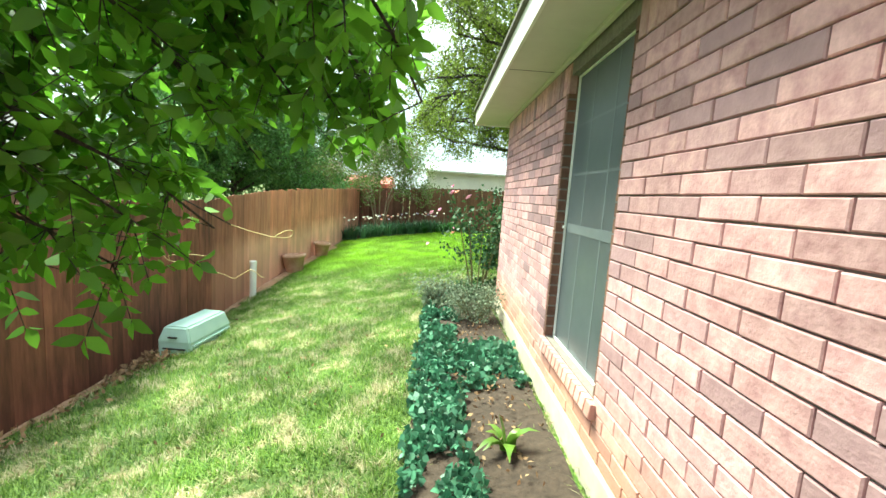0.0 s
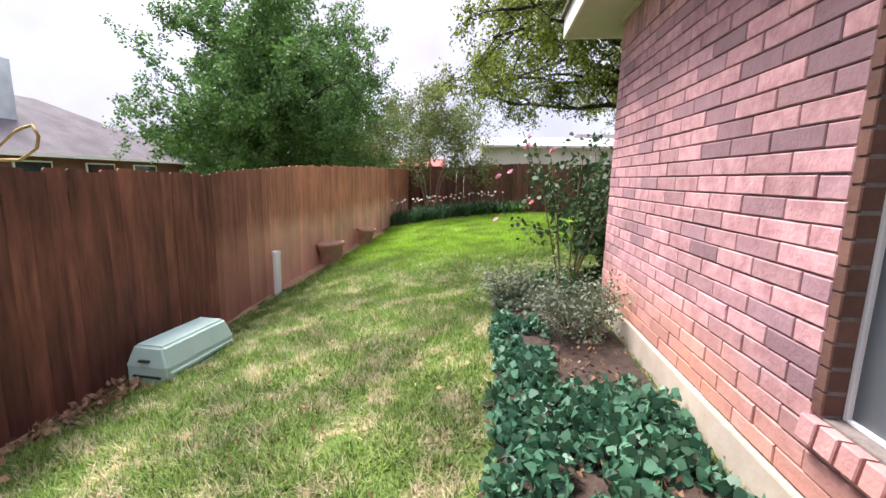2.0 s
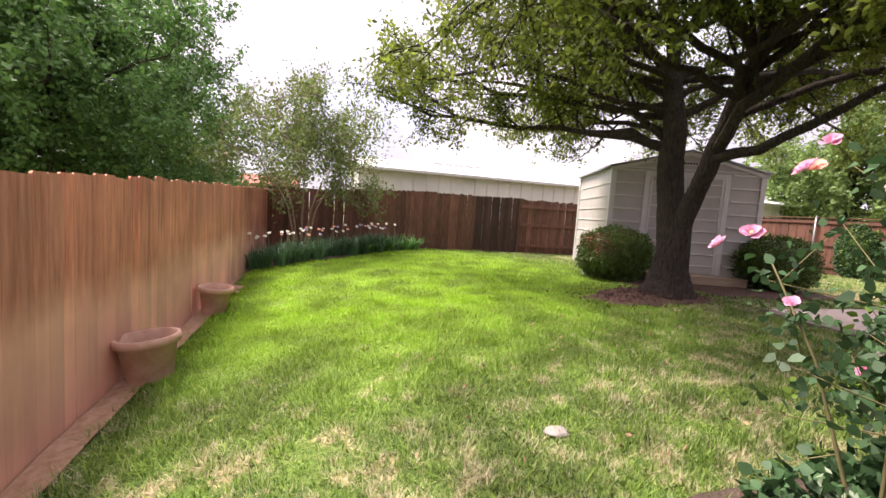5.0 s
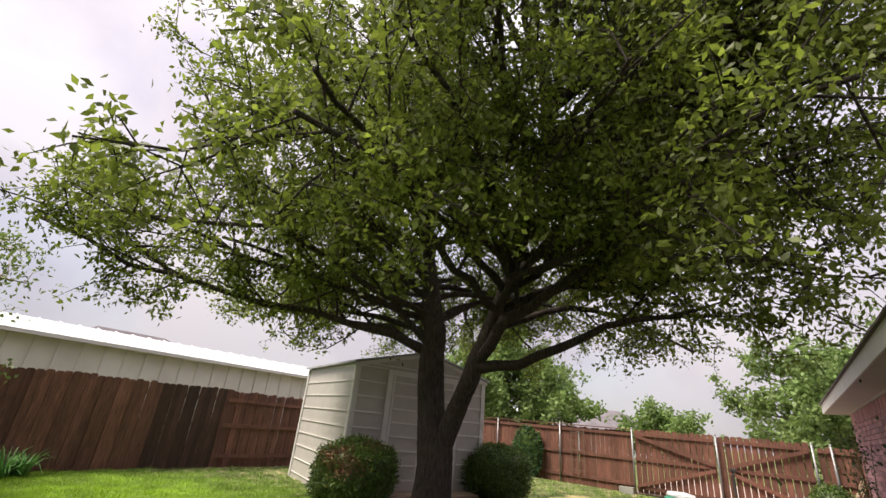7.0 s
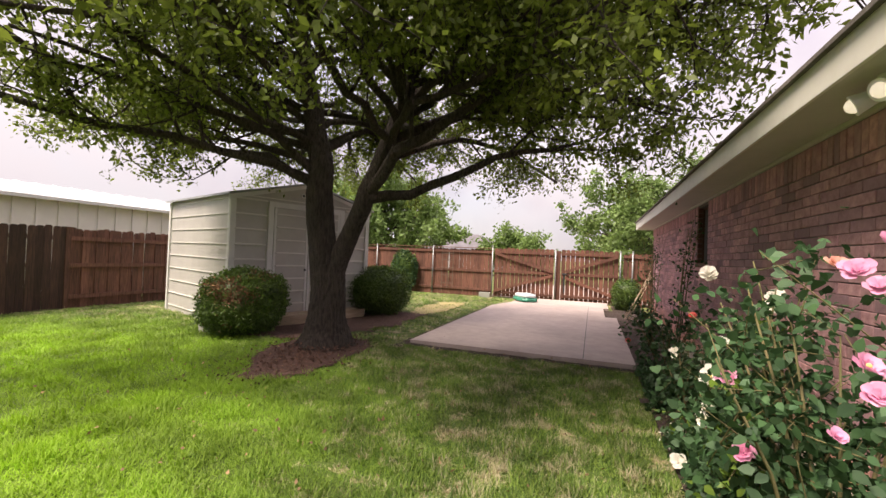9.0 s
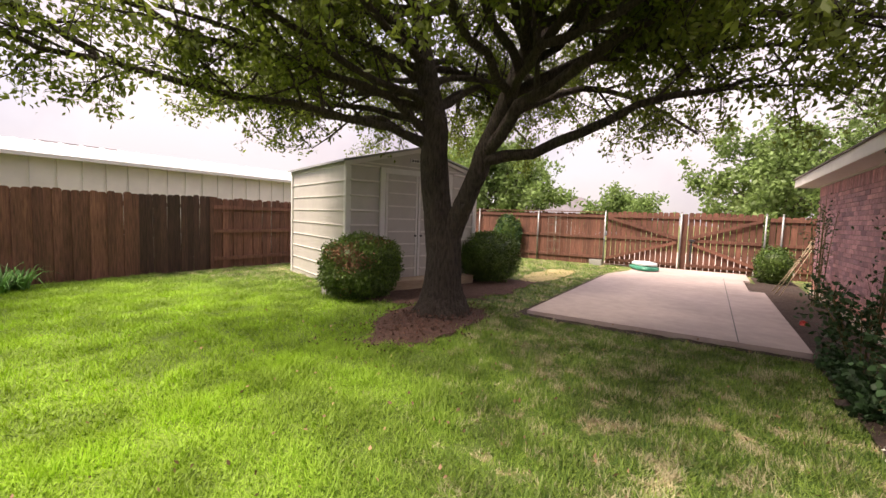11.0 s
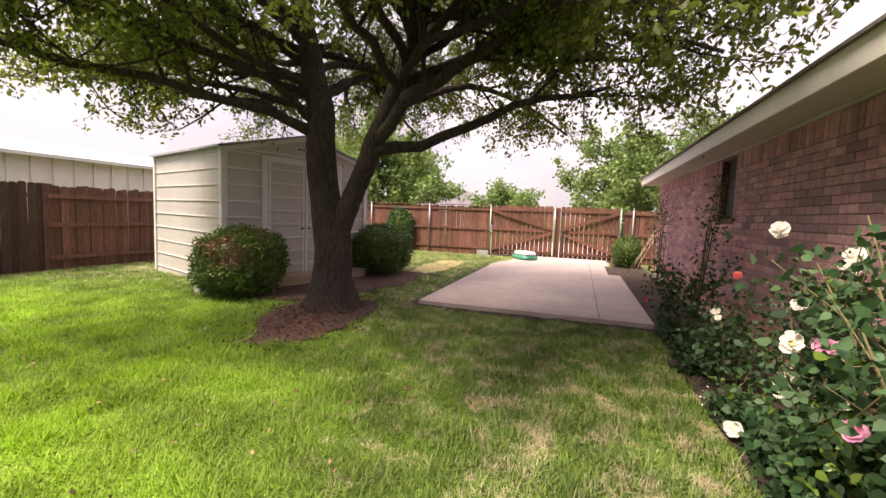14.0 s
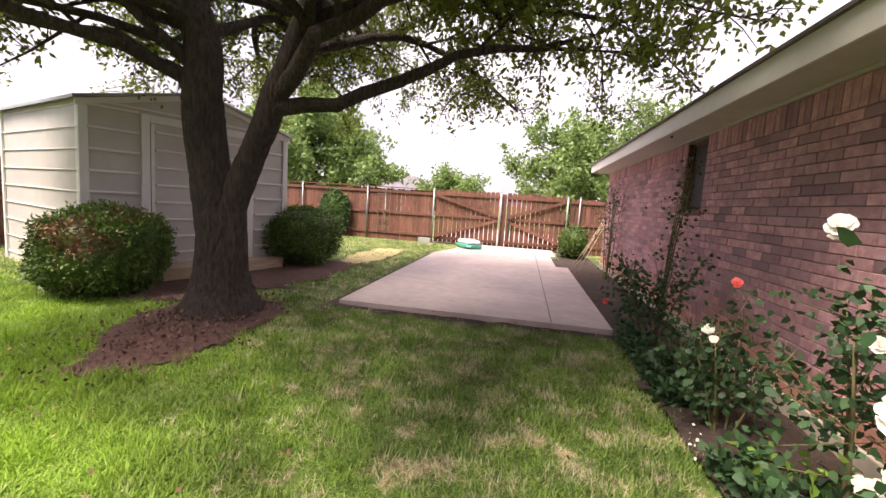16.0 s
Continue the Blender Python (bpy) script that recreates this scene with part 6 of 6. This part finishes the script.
tagged(leaves("fallen_petals", np.stack([X, Y, GROUND_V(X, Y) + 0.06], 1), 0.024, M_PALE, None, rng, wide=0.8), "white rose petals fallen on the soil", "petals", kind="stuff")

# ---- grass ----
def grass(name, x0, x1, y0, y1, n, h, w, seed):
    rng = np.random.default_rng(seed)
    X, Y = rng.uniform(x0, x1, n), rng.uniform(y0, y1, n)
    jx, jy = X + rng.normal(size=n) * 0.05, Y + rng.normal(size=n) * 0.05
    keep = np.array([not bare(a, b) for a, b in zip(jx, jy)]) & (X > -3.05) & ~((X > 4.99) & (Y > 6.27) & (Y < 9.66))
    X, Y = X[keep], Y[keep]
    m = len(X)
    P = np.stack([X, Y, GROUND_V(X, Y) - 0.005], 1)
    a = rng.uniform(0, 2 * np.pi, m)
    d = np.stack([np.cos(a), np.sin(a), np.zeros(m)], 1)
    sd = np.stack([-np.sin(a), np.cos(a), np.zeros(m)], 1)
    tuft_ = np.array([noise.noise((a * 3.1, b * 3.1, 11)) + 0.5 * noise.noise((a * 9, b * 9, 12)) for a, b in zip(X, Y)])
    hh = (h * rng.uniform(0.5, 1.2, m) * np.clip(0.95 + 0.75 * tuft_, 0.45, 1.7))[:, None]
    ww = (w * rng.uniform(0.7, 1.3, m))[:, None]
    lean = rng.uniform(0.25, 1.5, m)[:, None]
    up = np.array([[0, 0, 1.0]])
    V = np.stack([P - sd * ww, P + sd * ww, P + d * hh * lean + up * hh * (1.1 - 0.45 * lean)], 1).reshape(-1, 3)
    ob = quads_mesh(name, V, np.arange(3 * m).reshape(m, 3), M_BLADE)
    return tagged(ob, "short mown grass blades of the lawn", "grass", kind="stuff")


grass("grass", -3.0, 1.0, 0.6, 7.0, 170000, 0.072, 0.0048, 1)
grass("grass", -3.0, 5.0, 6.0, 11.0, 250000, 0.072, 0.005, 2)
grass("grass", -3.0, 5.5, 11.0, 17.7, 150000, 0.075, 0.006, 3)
grass("grass", 5.0, 14.1, 9.6, 17.7, 60000, 0.07, 0.007, 4)

# ---- brickwork ----
BL, BH, STEP, COURSE = 0.248, 0.0705, 0.2535, 0.0765


def brick_mesh(name, l, h, material, t=0.05, c=0.004):
    """A brick with its face towards -x, chamfered; length along y, origin at the face's middle."""
    me = bpy.data.meshes.new(name)
    a, b = l / 2, h / 2
    v = [(0, -a + c, -b + c), (0, a - c, -b + c), (0, a - c, b - c), (0, -a + c, b - c), (c, -a, -b), (c, a, -b), (c, a, b), (c, -a, b), (t, -a, -b), (t, a, -b), (t, a, b), (t, -a, b)]
    f = [(0, 3, 2, 1)] + [(i, (i + 1) % 4, (i + 1) % 4 + 4, i + 4) for i in range(4)] + [(i + 4, (i + 1) % 4 + 4, (i + 1) % 4 + 8, i + 8) for i in range(4)]
    me.from_pydata(v, [], f)
    me.materials.append(material)
    return me


rbk = random.Random(17)


def lay(parent, run, place, hole, near):
    """Running bond over a wall run metres long, with a soldier course on top. place(u, z): a brick's pose; hole(u, z): in an opening; near: laid as single pieces."""
    full, half, sold = brick_mesh("brick", BL, BH, M_BRICK), brick_mesh("brick", BL / 2 - 0.006, BH, M_BRICK), brick_mesh("brick", BH, 0.20, M_BRICK)
    V, F = [], []

    def put(me, u, z):
        m = place(u, z) @ pose(rbk.uniform(-0.0025, 0.0025), 0, rbk.uniform(-0.0015, 0.0015), rbk.uniform(-0.4, 0.4), 0, rbk.uniform(-0.4, 0.4))
        if near(u, z):
            ob = new("brick", me)
            ob.parent, ob.matrix_basis = parent, m
        else:
            n0 = len(V)
            V.extend([tuple(m @ v.co) for v in me.vertices])
            F.extend([tuple(n0 + i for i in p.vertices) for p in me.polygons])

    rows = int((2.205 - FOUND) / COURSE)
    for r in range(rows):
        z = FOUND + 0.006 + (r + 0.5) * COURSE
        u = STEP / 2 if r % 2 == 0 else 0.0
        if r % 2:
            put(half, STEP / 4 - 0.002, z)
            u = STEP
        while u < run:
            if not hole(u, z, BL / 2):
                put(full, u, z)
            else:
                for du in (-STEP / 4, STEP / 4):
                    if not hole(u + du, z, BL / 4):
                        put(half, u + du, z)
            u += STEP
    z = FOUND + 0.012 + rows * COURSE + 0.10
    u = COURSE / 2
    while u < run:
        if not hole(u, z, BH / 2):
            put(sold, u, z)
        u += COURSE
    me = bpy.data.meshes.new("brickwork")
    me.from_pydata(V, [], F)
    ob = link("brickwork", me, M_BRICK_I, parent)
    ob["kind"] = "stuff"


lay(wall_west, 8.0, lambda u, z: pose(WX, WY - u, z), lambda u, z, w: 2.0 - w + 0.01 < WY - u < 2.96 + w - 0.01 and 0.44 < z < 2.34, lambda u, z: 0.75 < WY - u < 4.6 and z < 2.2)
lay(wall_north, east - WX, lambda u, z: pose(WX + u, WY, z, 0, 0, -90), lambda u, z, w: 5.36 - w + 0.01 < WX + u < 5.95 + w - 0.01 and 1.50 < z < 2.38, lambda u, z: u < 2.85)
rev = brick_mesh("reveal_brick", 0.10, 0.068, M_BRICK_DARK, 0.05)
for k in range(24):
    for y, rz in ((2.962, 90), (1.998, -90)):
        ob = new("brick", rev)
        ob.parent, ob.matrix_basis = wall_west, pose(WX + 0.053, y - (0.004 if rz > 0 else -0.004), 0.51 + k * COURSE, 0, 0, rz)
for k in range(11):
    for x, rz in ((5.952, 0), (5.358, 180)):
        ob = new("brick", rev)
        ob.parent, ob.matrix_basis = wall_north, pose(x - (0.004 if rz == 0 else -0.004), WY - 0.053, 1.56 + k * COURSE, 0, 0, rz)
rowlock = brick_mesh("rowlock_brick", 0.066, 0.075, M_BRICK, 0.12)
for k in range(14):
    ob = new("brick", rowlock)
    ob.parent, ob.matrix_basis = wall_west, pose(WX - 0.035, 1.965 + k * COURSE, 0.43, 0, 8, 0)
